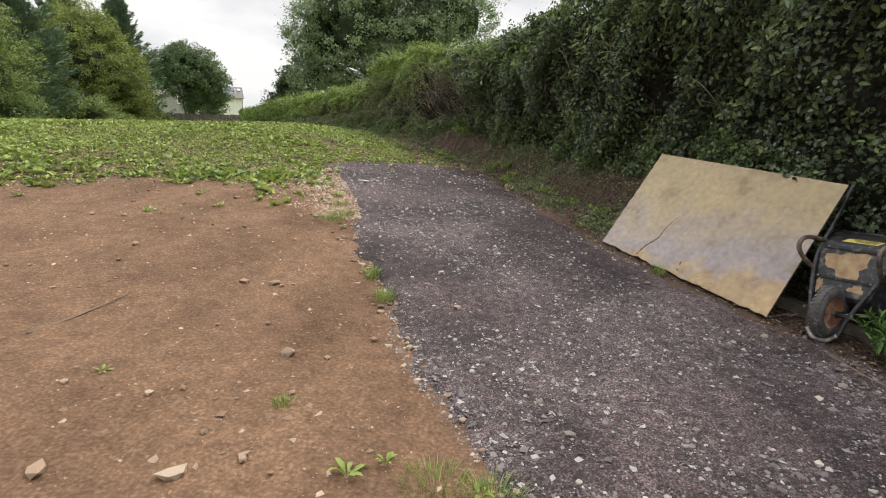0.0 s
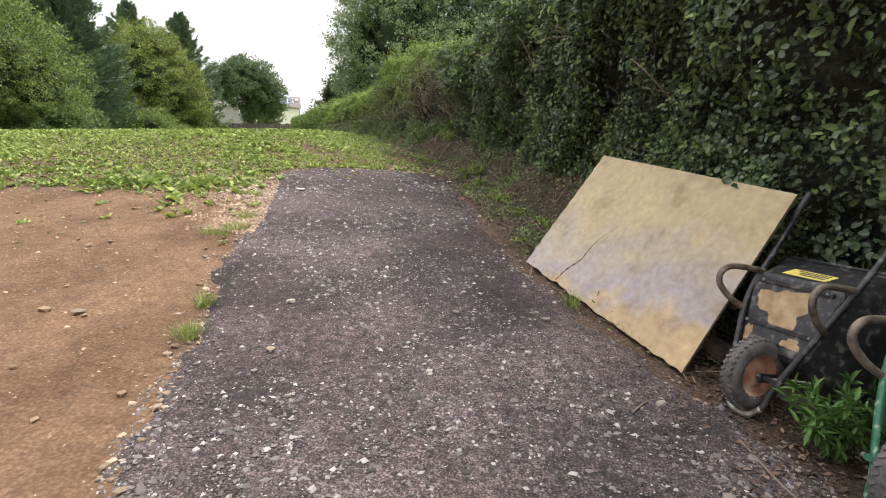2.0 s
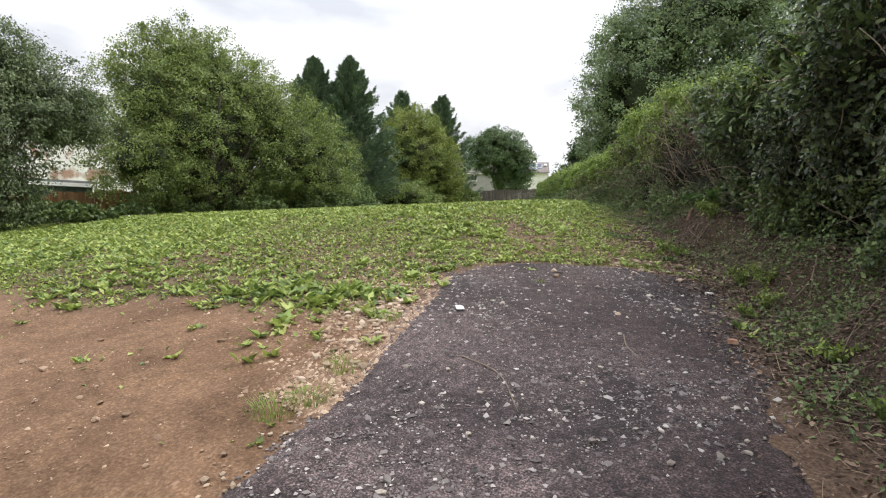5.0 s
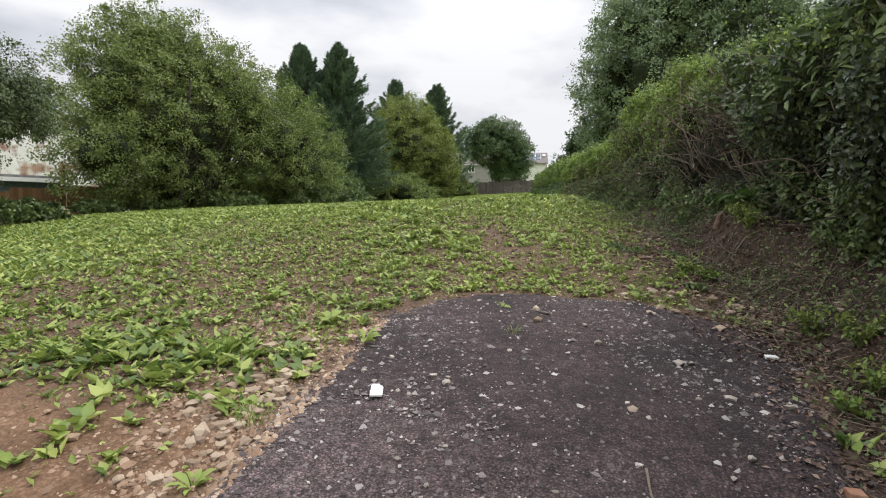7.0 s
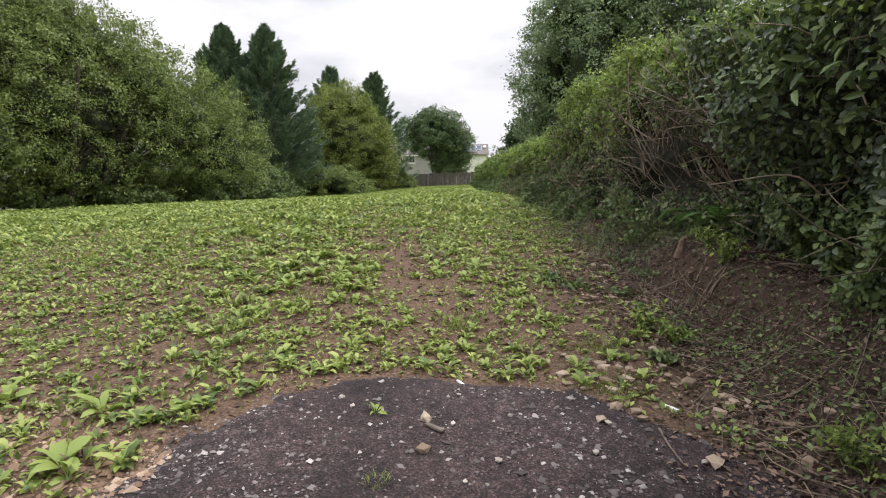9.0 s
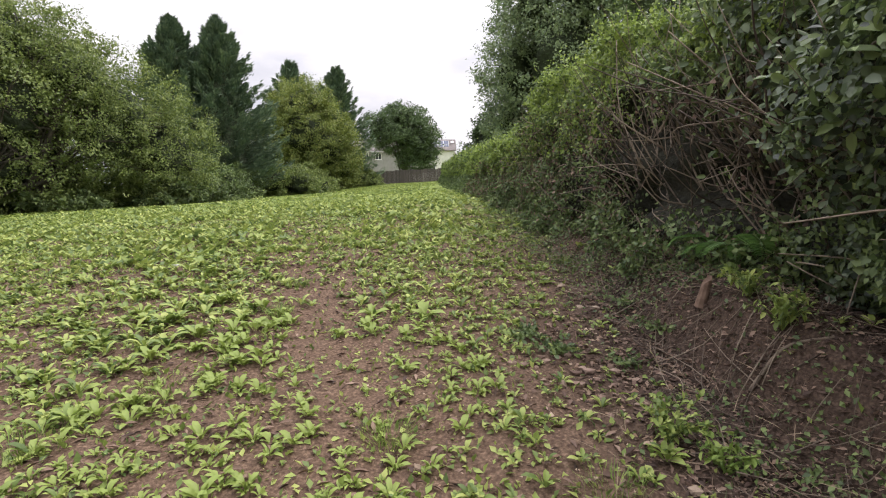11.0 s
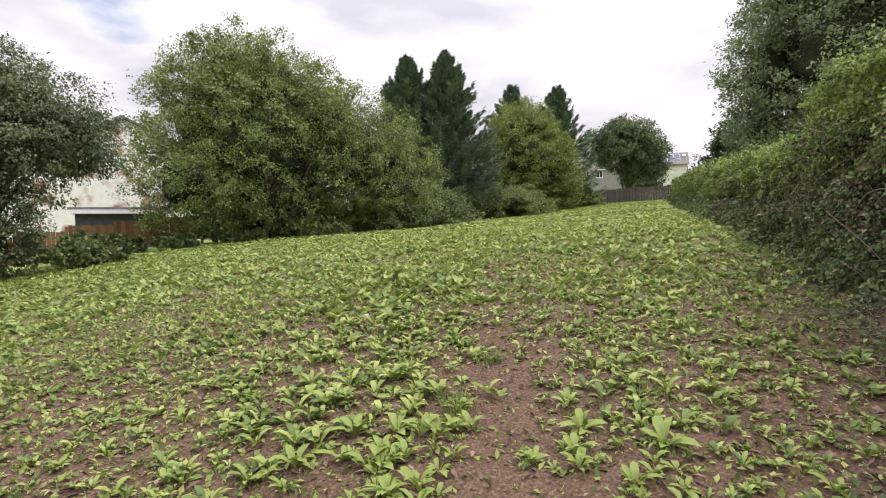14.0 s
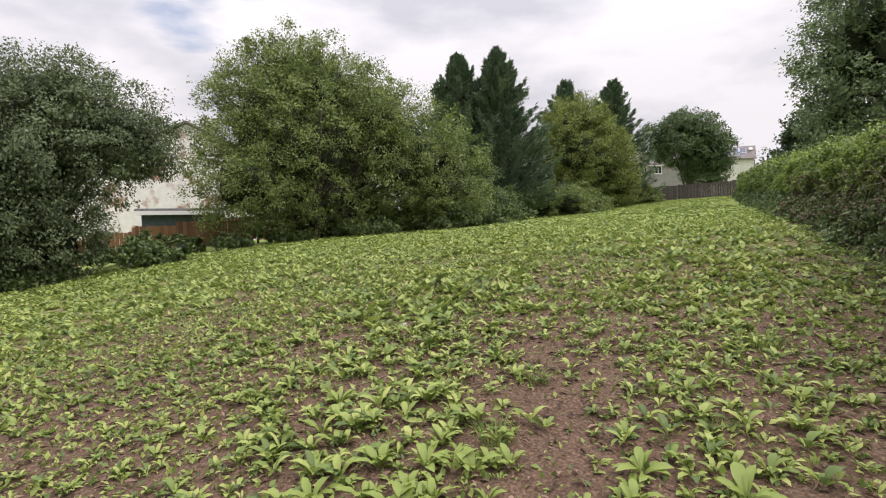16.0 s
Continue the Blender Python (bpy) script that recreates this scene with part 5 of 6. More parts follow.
def wheel(parent, at, r, w, rim_mat):
    """A pneumatic barrow wheel with its axle along x."""
    bm = bmesh.new()
    prof = [(r * 0.60, -w * 0.42), (r * 0.74, -w * 0.55), (r * 0.90, -w * 0.50), (r * 0.975, -w * 0.30), (r, 0), (r * 0.975, w * 0.30), (r * 0.90, w * 0.50), (r * 0.74, w * 0.55), (r * 0.60, w * 0.42)]
    seg = 40
    rings = []
    for s in range(seg):
        a = 2 * math.pi * s / seg
        rings.append([bm.verts.new((x, (rr - (0.006 if (s % 2) and abs(x) > w * 0.2 else 0)) * math.cos(a), (rr - (0.006 if (s % 2) and abs(x) > w * 0.2 else 0)) * math.sin(a))) for rr, x in prof])
    for s in range(seg):
        A, B = rings[s], rings[(s + 1) % seg]
        for k in range(len(prof) - 1):
            bm.faces.new((A[k], A[k + 1], B[k + 1], B[k]))
    tyre = part("tyre", bm, M_TYRE, parent, "dusty treaded rubber tyre", smooth=True)
    tyre.matrix_local = Matrix.Translation(at)
    # tread blocks
    bm = bmesh.new()
    for s in range(36):
        for side in (-1, 1):
            a = 2 * math.pi * (s + 0.25 * (side + 1)) / 36
            mm = Matrix.Rotation(a, 4, "X") @ Matrix.Translation((side * w * 0.20, 0, r * 0.985)) @ Matrix.Rotation(side * 0.6, 4, "Z")
            bmesh.ops.create_cube(bm, size=1, matrix=mm @ Matrix.Diagonal((w * 0.32, 0.016, 0.010, 1)))
    part("tread", bm, M_TYRE, tyre)
    bm = bmesh.new()
    seg = 32
    prof = [(0.018, w * 0.30), (r * 0.22, w * 0.26), (r * 0.34, w * 0.10), (r * 0.50, w * 0.12), (r * 0.58, w * 0.36), (r * 0.63, w * 0.46)]
    for sgn in (1, -1):
        rings = [[bm.verts.new((sgn * x, rr * math.cos(2 * math.pi * s / seg), rr * math.sin(2 * math.pi * s / seg))) for rr, x in prof] for s in range(seg)]
        for s in range(seg):
            A, B = rings[s], rings[(s + 1) % seg]
            for k in range(len(prof) - 1):
                bm.faces.new((A[k], A[k + 1], B[k + 1], B[k]) if sgn > 0 else (B[k], B[k + 1], A[k + 1], A[k]))
    rim = part("rim", bm, rim_mat, parent, smooth=True)
    rim.matrix_local = Matrix.Translation(at)


def tube_part(name, ctrl, r, mat, parent, n=8, seg=8, label=""):
    line = bezier(ctrl, seg)
    V, F = tube(line, np.full(len(line), r), n)
    return mesh_np(name, V, F, mat, parent, smooth=True, label=label)


def barrow(m, label, s, tray_mat, tube_mat, leg_mat, rim_mat, rust, sticker_mat):
    """A wheelbarrow stood on its nose: x across it, y away from it towards the track, z up."""
    w = thing("wheelbarrow", m, label, "wheelbarrow", "upended wheelbarrows")
    wheel(w, (0, 0.10 * s, 0.215 * s), 0.185 * s, 0.085 * s, rim_mat)
    # one tube runs down both sides and hoops under the wheel
    hoop = [(-0.27, -0.30, 1.10), (-0.26, -0.18, 0.86), (-0.235, -0.03, 0.60), (-0.18, 0.05, 0.38), (-0.12, 0.10, 0.18), (-0.10, 0.12, 0.07), (-0.05, 0.13, 0.02), (0, 0.13, 0.012)]
    hoop = [(x * s, y * s, z * s) for x, y, z in hoop]
    hoop = hoop + [(-x, y, z) for x, y, z in hoop[-2::-1]]
    tube_part("frame_tube", hoop, 0.015 * s, tube_mat, w, 10)
    low = [h for h in hoop if h[2] < 0.15 * s]
    tube_part("skid", [(x, y + 0.002, z + 0.001) for x, y, z in low], 0.0165 * s, M_STEEL, w, 10, label="paint worn to bare metal")
    for sx in (-1, 1):
        leg = [(sx * 0.22, 0.0, 0.50), (sx * 0.24, 0.10, 0.55), (sx * 0.255, 0.175, 0.62), (sx * 0.255, 0.175, 0.68), (sx * 0.25, 0.12, 0.715), (sx * 0.245, 0.0, 0.72), (sx * 0.245, -0.11, 0.715)]
        tube_part("leg", [(x * s, y * s, z * s) for x, y, z in leg], 0.0165 * s, leg_mat, w, 10)
        tube_part("handle_grip", [(sx * 0.268 * s, -0.26 * s, 1.02 * s), (sx * 0.27 * s, -0.30 * s, 1.10 * s), (sx * 0.27 * s, -0.34 * s, 1.18 * s)], 0.018 * s, tube_mat, w, 10)
        bm = bmesh.new()
        box(bm, sx * 0.06 * s - 0.004, sx * 0.06 * s + 0.004, -0.03 * s, 0.13 * s, 0.19 * s, 0.235 * s)
        box(bm, min(sx * 0.06, sx * 0.155) * s, max(sx * 0.06, sx * 0.155) * s, 0.085 * s, 0.115 * s, 0.205 * s, 0.225 * s)
        part("axle_bracket", bm, tube_mat, w)
        tube_part("brace", [(sx * 0.075 * s, 0.10 * s, 0.215 * s), (sx * 0.15 * s, 0.03 * s, 0.24 * s), (sx * 0.22 * s, -0.06 * s, 0.25 * s)], 0.006 * s, M_STEEL, w, 6)
    tube_part("axle", [(-0.15 * s, 0.10 * s, 0.215 * s), (0, 0.10 * s, 0.215 * s), (0.17 * s, 0.10 * s, 0.215 * s)], 0.010 * s, M_STEEL, w, 8)
    # tray: bottom panel towards the track, flaring back to a rolled rim
    def ring(hw0, hw1, z0, z1, y0, y1, n=7, rad=0.06):
        pts = []
        cs = [(-hw0, z0, -1, -1), (hw0, z0, 1, -1), (hw1, z1, 1, 1), (-hw1, z1, -1, 1)]
        for k, (x, z, sx, sz) in enumerate(cs):
            a0 = {(-1, -1): 180, (1, -1): 270, (1, 1): 0, (-1, 1): 90}[(sx, sz)]
            for i in range(n):
                a = radians(a0 + 90 * i / (n - 1))
                cx, cz = x - sx * rad, z - sz * rad
                zz = cz + rad * math.sin(a)
                f = (zz - z0) / (z1 - z0)
                pts.append(((cx + rad * math.cos(a)) * s, (y0 + (y1 - y0) * f) * s, zz * s))
        return pts
    levels = [ring(0.17, 0.22, 0.34, 0.70, 0.03, -0.05), ring(0.19, 0.235, 0.315, 0.715, 0.018, -0.065), ring(0.25, 0.29, 0.19, 0.765, -0.16, -0.22), ring(0.29, 0.33, 0.11, 0.80, -0.30, -0.34), ring(0.305, 0.345, 0.095, 0.815, -0.30, -0.34)]
    bm = bmesh.new()
    vv = [[bm.verts.new(p) for p in lv] for lv in levels]
    for A, B in zip(vv, vv[1:]):
        for k in range(len(A)):
            bm.faces.new((A[k], A[(k + 1) % len(A)], B[(k + 1) % len(A)], B[k]))
    bm.faces.new(vv[0])
    bmesh.ops.recalc_face_normals(bm, faces=bm.faces)
    tray = part("tray", bm, tray_mat, w, smooth=False)
    md = tray.modifiers.new("thickness", "SOLIDIFY")
    md.thickness, md.offset = 0.003, -1
    rim = [(x, y, z) for x, y, z in levels[-1]]
    line = np.array(rim + rim[:1])
    V, F = tube(line, np.full(len(line), 0.009 * s), 6)
    mesh_np("tray_rim", V, F, tray_mat, w, smooth=True)
    # pressed cross rib and bolts on the underside
    for z, y in ((0.455, 0.010), (0.675, -0.038)):
        bm = bmesh.new()
        box(bm, -0.20 * s, 0.20 * s, y * s - 0.006, y * s + 0.010, z * s - 0.012, z * s + 0.012, 0.004)
        part("cross_strap", bm, tray_mat, w)
    for x in (-0.17, 0.17):
        for z, y in ((0.455, 0.014), (0.675, -0.034)):
            bm = bmesh.new()
            bmesh.ops.create_uvsphere(bm, u_segments=10, v_segments=6, radius=0.008 * s)
            o = part("bolt", bm, M_STEEL, w, smooth=True)
            o.matrix_local = Matrix.Translation((x * s, y * s + 0.008, z * s))
    # sticker across the back wall of the tray, which now faces up
    a, b2 = Vector(levels[1][0]), Vector(levels[2][0])
    st = bmesh.new()
    y0, z0, y1, z1 = -0.092, 0.7235, -0.185, 0.7541
    nrm = Vector((0, z1 - z0, y0 - y1)).normalized() * 0.005
    c = [(-0.10, y0, z0), (0.13, y0, z0), (0.13, y1, z1), (-0.10, y1, z1)]
    vs = [st.verts.new((x * s, y * s + nrm.y, z * s + nrm.z)) for x, y, z in c]
    st.faces.new(vs)
    sk = part("sticker", st, sticker_mat, w, "rectangular maker's sticker")
    for k in range(3):
        st = bmesh.new()
        f0, f1 = 0.2 + k * 0.25, 0.32 + k * 0.25
        x0, x1 = (-0.08, 0.05 + 0.02 * k)
        vs = [st.verts.new((x * s, (y0 + (y1 - y0) * f) * s + nrm.y * 1.4, (z0 + (z1 - z0) * f) * s + nrm.z * 1.4)) for x, f in ((x0, f0), (x1, f0), (x1, f1), (x0, f1))]
        st.faces.new(vs)
        part("print_bar", st, M_PRINT, sk)
    # worn-through patches
    for (cx, cz, rx, rz) in rust:
        n = 26
        an = np.linspace(0, 2 * np.pi, n, endpoint=False)
        rr = 1 + 0.22 * np.sin(an * 3 + cx * 40) + 0.12 * np.sin(an * 7 + cz * 30)
        X, Z = cx + rx * rr * np.cos(an), cz + rz * rr * np.sin(an)
        Yv = np.interp(Z, (0.34, 0.70), (0.03, -0.05)) * s + 0.0045
        V = np.stack([X * s, Yv, Z * s], -1)
        bm = bmesh.new()
        bm.faces.new([bm.verts.new(v) for v in V])
        part("rust_patch", bm, M_RUST, w, "bare rusty patch in the paint")
    return w


def barrow_pose(x, y, z, axle, lean):
    ax = Vector((*axle, 0)).normalized()
    out = Vector((ax.y, -ax.x, 0))
    if out.x > 0:
        out = -out
    m = Matrix((ax, out, Vector((0, 0, 1)))).transposed()
    if m.determinant() < 0:
        m = Matrix((-ax, out, Vector((0, 0, 1)))).transposed()
    m = m.to_4x4()
    m.translation = (x, y, z)
    return m @ Matrix.Rotation(radians(lean), 4, "X")


plywood_board()
barrow(barrow_pose(2.97, 3.88, 0.375, (0.445, -0.895), 8), "black steel wheelbarrow stood on its nose, paint worn to rust", 1.06, M_BLACK, M_BLACK, M_MUDTUBE, M_RIMR, [(0.02, 0.565, 0.135, 0.095), (-0.09, 0.40, 0.05, 0.025), (0.15, 0.39, 0.02, 0.05)], M_LABELY)
barrow(barrow_pose(3.24, 3.10, 0.275, (0.445, -0.895), 8), "green steel wheelbarrow stood on its nose, paint scuffed and muddy", 1.10, M_GREEN, M_GREENTUBE, M_MUDTUBE, M_RIMC, [], M_LABELW)


def black_sheet():
    """Heavy black sheeting lying on the track's edge, with a stitched green hem."""
    nx, ny = 40, 30
    o, ex, ey = np.array([2.62, 2.46]), np.array([1.15, 0.62]), np.array([0.75, -1.25])
    U, W = np.meshgrid(np.linspace(0, 1, nx), np.linspace(0, 1, ny), indexing="ij")
    X, Y = o[0] + ex[0] * U + ey[0] * W + 0.03 * wobble(U, W, 7, 2), o[1] + ex[1] * U + ey[1] * W + 0.03 * wobble(U, W, 6, 4)
    Z = surface(X, Y) + 0.035 + 0.03 * wobble(U, W, 6, 1) * np.minimum(1, W * 4) + 0.10 * np.clip(U - 0.55, 0, 1) * W + 0.05 * np.exp(-((U - 0.42) / 0.07) ** 2) * np.clip(1 - W, 0, 1)
    b = thing("plastic_sheet", Matrix.Identity(4), "rumpled black plastic sheet with a green hem beside the barrows", "sheet")
    sh = mesh_np("sheet", np.stack([X, Y, Z], -1).reshape(-1, 3), grid_faces(nx, ny), M_SHEET, b, smooth=True)
    md = sh.modifiers.new("thickness", "SOLIDIFY")
    md.thickness = 0.006
    for e in (np.stack([X[:, 0], Y[:, 0], Z[:, 0] + 0.004], -1), np.stack([X[0], Y[0], Z[0] + 0.004], -1)):
        V, F = tube(e, np.full(len(e), 0.006), 5)
        mesh_np("hem", V, F, M_HEM, b, smooth=True, label="green stitched hem")


black_sheet()


def sleeper(p, q, h, w):
    p, q = Vector(p), Vector(q)
    d = q - p
    bm = bmesh.new()
    box(bm, 0, d.length, -w / 2, w / 2, -0.05, h, 0.012)
    ob = part("timber_edging", bm, M_SLEEPER, None)
    ob.matrix_world = Matrix.Translation(p) @ Matrix.Rotation(math.atan2(d.y, d.x), 4, "Z") @ Matrix.Rotation(-math.asin(d.z / d.length), 4, "Y")
    tagged(ob, "low weathered timber edging behind the wheelbarrows", "timber")


sleeper((2.85, 4.75, 0.53), (3.80, 2.75, 0.26), 0.08, 0.12)

# ------------------------------------------------------------------ plants of the field
def free_field(x, y):
    """Share of the ground that grows weeds."""
    d = hedge_x(y) - x
    thin = 0.16 * np.clip((y - 5.3) / 1.2, 0, 1) * np.clip(0.4 + 1.3 * wobble(x, y, 2.1, 6), 0, 1)
    out = np.clip(-gravel_in(x, y) / 0.25, 0, 1) * np.maximum(1 - bare_zone(x, y), thin)
    strip = np.clip((d - np.interp(y, (12.5, 16), (0.55, -0.1))) / np.interp(y, (12.5, 16), (1.4, 0.5)), 0.06, 1)
    soil = np.clip(0.95 + 0.8 * wobble(x, y, 0.9, 3) + np.clip((hedge_x(y) - x - 3) / 4, 0, 0.4), 0.12, 1)
    return out * strip * soil


def rosette(n, r0, r1, seed):
    """Leaves of one dock plant about the origin."""
    g = np.random.default_rng(seed)
    a = np.linspace(0, 2 * np.pi, n, endpoint=False) + g.normal(size=n) * 0.35
    up = g.uniform(0.05, 0.85, n)
    D = unit(np.stack([np.cos(a), np.sin(a), up], -1))
    N = unit(np.stack([-np.cos(a) * up, -np.sin(a) * up, np.ones(n)], -1) + g.normal(size=(n, 3)) * 0.38)
    L = g.uniform(r0, r1, n)
    P = np.stack([np.cos(a) * 0.012, np.sin(a) * 0.012, np.zeros(n)], -1)
    return scatter(P, D, N, L, L * g.uniform(0.22, 0.42, n), DOCKL, DOCKL_F)


def plant(name, leaf_set, label, group=""):
    """A plant whose leaves are parts."""
    V, Fs = leaf_set
    root = thing(name, Matrix.Identity(4), label, "plant", group)
    k = len(DOCKL)
    for i in range(len(V) // k):
        mesh_np("leaf", V[i * k:(i + 1) * k], DOCKL_F, M_DOCK, root, smooth=True)
    return root


def sample_field(x0, x1, y0, y1, n, accept=free_field):
    x, y = rng.uniform(x0, x1, n), rng.uniform(y0, y1, n)
    k = rng.random(n) < accept(x, y)
    return x[k], y[k]


def place_sets(sets, x, y, scale):
    """Copies of plant sets, turned, scaled and set on the ground."""
    out = []
    pick = rng.integers(0, len(sets), len(x))
    for s, (V, Fs) in enumerate(sets):
        k = np.where(pick == s)[0]
        if not len(k):
            continue
        a = rng.uniform(0, 2 * np.pi, len(k))
        c, sn, sc = np.cos(a)[:, None], np.sin(a)[:, None], scale[k][:, None]
        X = (V[None, :, 0] * c - V[None, :, 1] * sn) * sc + x[k][:, None]
        Y = (V[None, :, 0] * sn + V[None, :, 1] * c) * sc + y[k][:, None]
        Z = V[None, :, 2] * sc + surface(x[k], y[k])[:, None]
        o = (np.arange(len(k)) * len(V))[:, None, None]
        out.append((np.stack([X, Y, Z], -1).reshape(-1, 3), [(f[None] + o).reshape(-1, f.shape[1]) for f in Fs]))
    return merge(out)


def field_plants():
    hi = [rosette(n, 0.06, r, 40 + k) for k, (n, r) in enumerate(((9, 0.17), (7, 0.14), (11, 0.20), (6, 0.12), (8, 0.15), (10, 0.18)))]
    x, y = sample_field(-9.0, 0.6, 5.4, 16.5, 9200)
    near = np.argsort(np.hypot(x + 2.4, y - 11.2))
    sc = rng.uniform(0.30, 0.95, len(x)) * np.clip(0.8 + 0.35 * wobble(x, y, 0.6, 8), 0.5, 1.15)
    # the plants passed nearest are things of their own
    first = [plant("dock_plant", s, "broad-leaved green dock plant growing in bare soil", "dock plants in the field") for s in hi]
    used = [False] * len(hi)
    for i in near[:290]:
        s = int(rng.integers(0, len(hi)))
        m = Matrix.Translation((x[i], y[i], float(surface(x[i], y[i])))) @ Matrix.Rotation(rng.uniform(0, 6.28), 4, "Z") @ Matrix.Scale(float(sc[i]), 4)
        if used[s]:
            ob = copy_thing(first[s], m)
            ob.matrix_basis = m
        else:
            first[s].matrix_basis = m
            used[s] = True
    rest = near[290:2000]
    V, F = place_sets(hi, x[rest], y[rest], sc[rest])
    ob = mesh_np("field_weeds", V, F, M_DOCK, smooth=True)
    tagged(ob, "dense bright green dock and seedling weeds over the field", "weeds", kind="stuff")
    # further out, simpler plants
    lo = []
    for k in range(6):
        g = np.random.default_rng(70 + k)
        n = 7
        a = g.uniform(0, 6.28, n)
        D = np.stack([np.cos(a), np.sin(a), g.uniform(0.2, 1.1, n)], -1)
        lo.append(scatter(np.zeros((n, 3)) + g.normal(size=(n, 3)) * np.array([0.04, 0.04, 0]), D, np.array([0, 0, 1.0]) + g.normal(size=(n, 3)) * 0.3, g.uniform(0.09, 0.19, n), g.uniform(0.05, 0.10, n)))
    rest = near[2000:]
    V, F = place_sets(lo, x[rest], y[rest], sc[rest])
    tagged(mesh_np("field_weeds", V, F, M_DOCK), "green weeds on the side of the field", "weeds", kind="stuff")

    def outer(a, b, w=1.0):
        def f(x, y):
            r = np.hypot(x + 2, y - 11)
            side = (x > -23 - (y - 12) * 0.32) & (x < hedge_x(y) - np.interp(y, (12.5, 16), (0.4, -0.1)))
            near_box = (x > -9.0) & (x < 0.6) & (y > 5.4) & (y < 16.5)
            return free_field(x, y) * (r > a) * (r <= b) * side * ~near_box * w
        return f
    x, y = sample_field(-26, 1, 4, 34, 46000, outer(0, 22))
    V, F = place_sets(lo, x, y, rng.uniform(0.4, 0.95, len(x)))
    tagged(mesh_np("field_weeds", V, F, M_DOCK), "green weeds and docks across the middle of the field", "weeds", kind="stuff")
    x, y = sample_field(-46, -2, 14, 76, 70000, outer(20, 90))
    far = [(v[:16] * np.array([1.35, 1.35, 0.75]), [f[:8] for f in fs]) for v, fs in lo[:3]]
    V, F = place_sets(far, x, y, rng.uniform(0.8, 1.6, len(x)))
    tagged(mesh_np("field_weeds", V, F, M_DOCK), "green sward of low weeds at the top of the field", "weeds", kind="stuff")
    # seedlings between the docks
    x, y = sample_field(-9, 0.8, 5.2, 18, 64000)
    n = len(x)
    P = np.stack([x, y, surface(x, y) + 0.004], -1)
    L = rng.uniform(0.02, 0.06, n)
    V, F = scatter(P, unit(rand_unit(n) + np.array([0, 0, 0.5])), np.array([0, 0, 1.0]) + rand_unit(n) * 0.5, L, L * 0.6)
    tagged(mesh_np("seedlings", V, F, M_DOCK), "tiny green seedlings between the docks", "weeds", kind="stuff")

    # dry straw and dead leaves over the soil
    x, y = rng.uniform(-9, 1, 26000), rng.uniform(6.0, 18, 26000)
    k = (gravel_in(x, y) < -0.03) & (x < hedge_x(y) - 0.3) & (bare_zone(x, y) < 0.4)
    x, y = x[k], y[k]
    n = len(x)
    P = np.stack([x, y, surface(x, y) + rng.uniform(0.002, 0.02, n)], -1)
    L = rng.uniform(0.02, 0.085, n)
    V, F = scatter(P, rand_unit(n) * np.array([1, 1, 0.25]), np.array([0, 0, 1.0]) + rand_unit(n) * 0.5, L, np.maximum(0.006, L * rng.uniform(0.08, 0.4, n)))
    tagged(mesh_np("dry_straw", V, F, M_LITTER), "dry straw and withered leaves between the weeds", "plant litter", kind="stuff")


field_plants()


def grass_tuft(x, y, n, h, spread, label="tuft of bright green grass at the edge of the gravel"):
    a = rng.uniform(0, 2 * np.pi, n)
    r = spread * np.sqrt(rng.random(n))
    lean = rng.uniform(0.1, 0.9, n)
    P = np.stack([r * np.cos(a), r * np.sin(a), np.zeros(n) - 0.005], -1)
    D = np.stack([np.cos(a) * lean, np.sin(a) * lean, np.ones(n)], -1) + rng.normal(size=(n, 3)) * 0.2
    N = np.stack([-np.cos(a), -np.sin(a), np.full(n, 0.4)], -1)
    L = h * rng.uniform(0.5, 1.2, n)
    V, F = scatter(P, D, N, L, np.full(n, 0.0045), BLADE, BLADE_F)
    ob = mesh_np("grass_tuft", V, F, M_GRASS)
    ob.matrix_world = Matrix.Translation((x, y, float(surface(x, y))))
    tagged(ob, label, "grass", "grass tufts")


for x, y, n, h, s in ((-0.63, 4.47, 130, 0.13, 0.07), (-0.45, 4.03, 150, 0.11, 0.10), (-1.31, 5.84, 190, 0.10, 0.17), (-1.22, 6.05, 170, 0.10, 0.15), (-1.36, 6.45, 140, 0.10, 0.14), (-0.78, 2.55, 80, 0.05, 0.06),
                      (0.06, 2.03, 170, 0.10, 0.15), (0.30, 1.98, 150, 0.12, 0.12), (-2.6, 7.75, 170, 0.16, 0.14), (-1.70, 7.35, 90, 0.10, 0.09), (-0.55, 11.0, 110, 0.10, 0.14), (-1.62, 10.98, 150, 0.11, 0.13), (-3.2, 10.2, 150, 0.10, 0.2),
                      (2.07, 5.02, 90, 0.15, 0.06), (-0.44, 10.55, 260, 0.06, 0.24), (-3.1, 10.9, 100, 0.09, 0.15), (-2.83, 14.17, 190, 0.11, 0.16), (-3.25, 12.04, 120, 0.11, 0.12), (-4.46, 14.55, 130, 0.12, 0.14),
                      (-3.61, 12.67, 110, 0.10, 0.12), (-2.5, 12.9, 80, 0.08, 0.10), (-1.1, 9.15, 40, 0.05, 0.06), (-1.55, 14.6, 120, 0.10, 0.15), (-2.1, 15.6, 120, 0.10, 0.18)):
    grass_tuft(x, y, n, h, s)


def weed(x, y, n, r0, r1, label, mat=M_DOCK, seed=5):
    ob = plant("weed", rosette(n, r0 * 0.85, r1 * 0.75, seed), label)
    ob.matrix_world = Matrix.Translation((x, y, float(surface(x, y))))


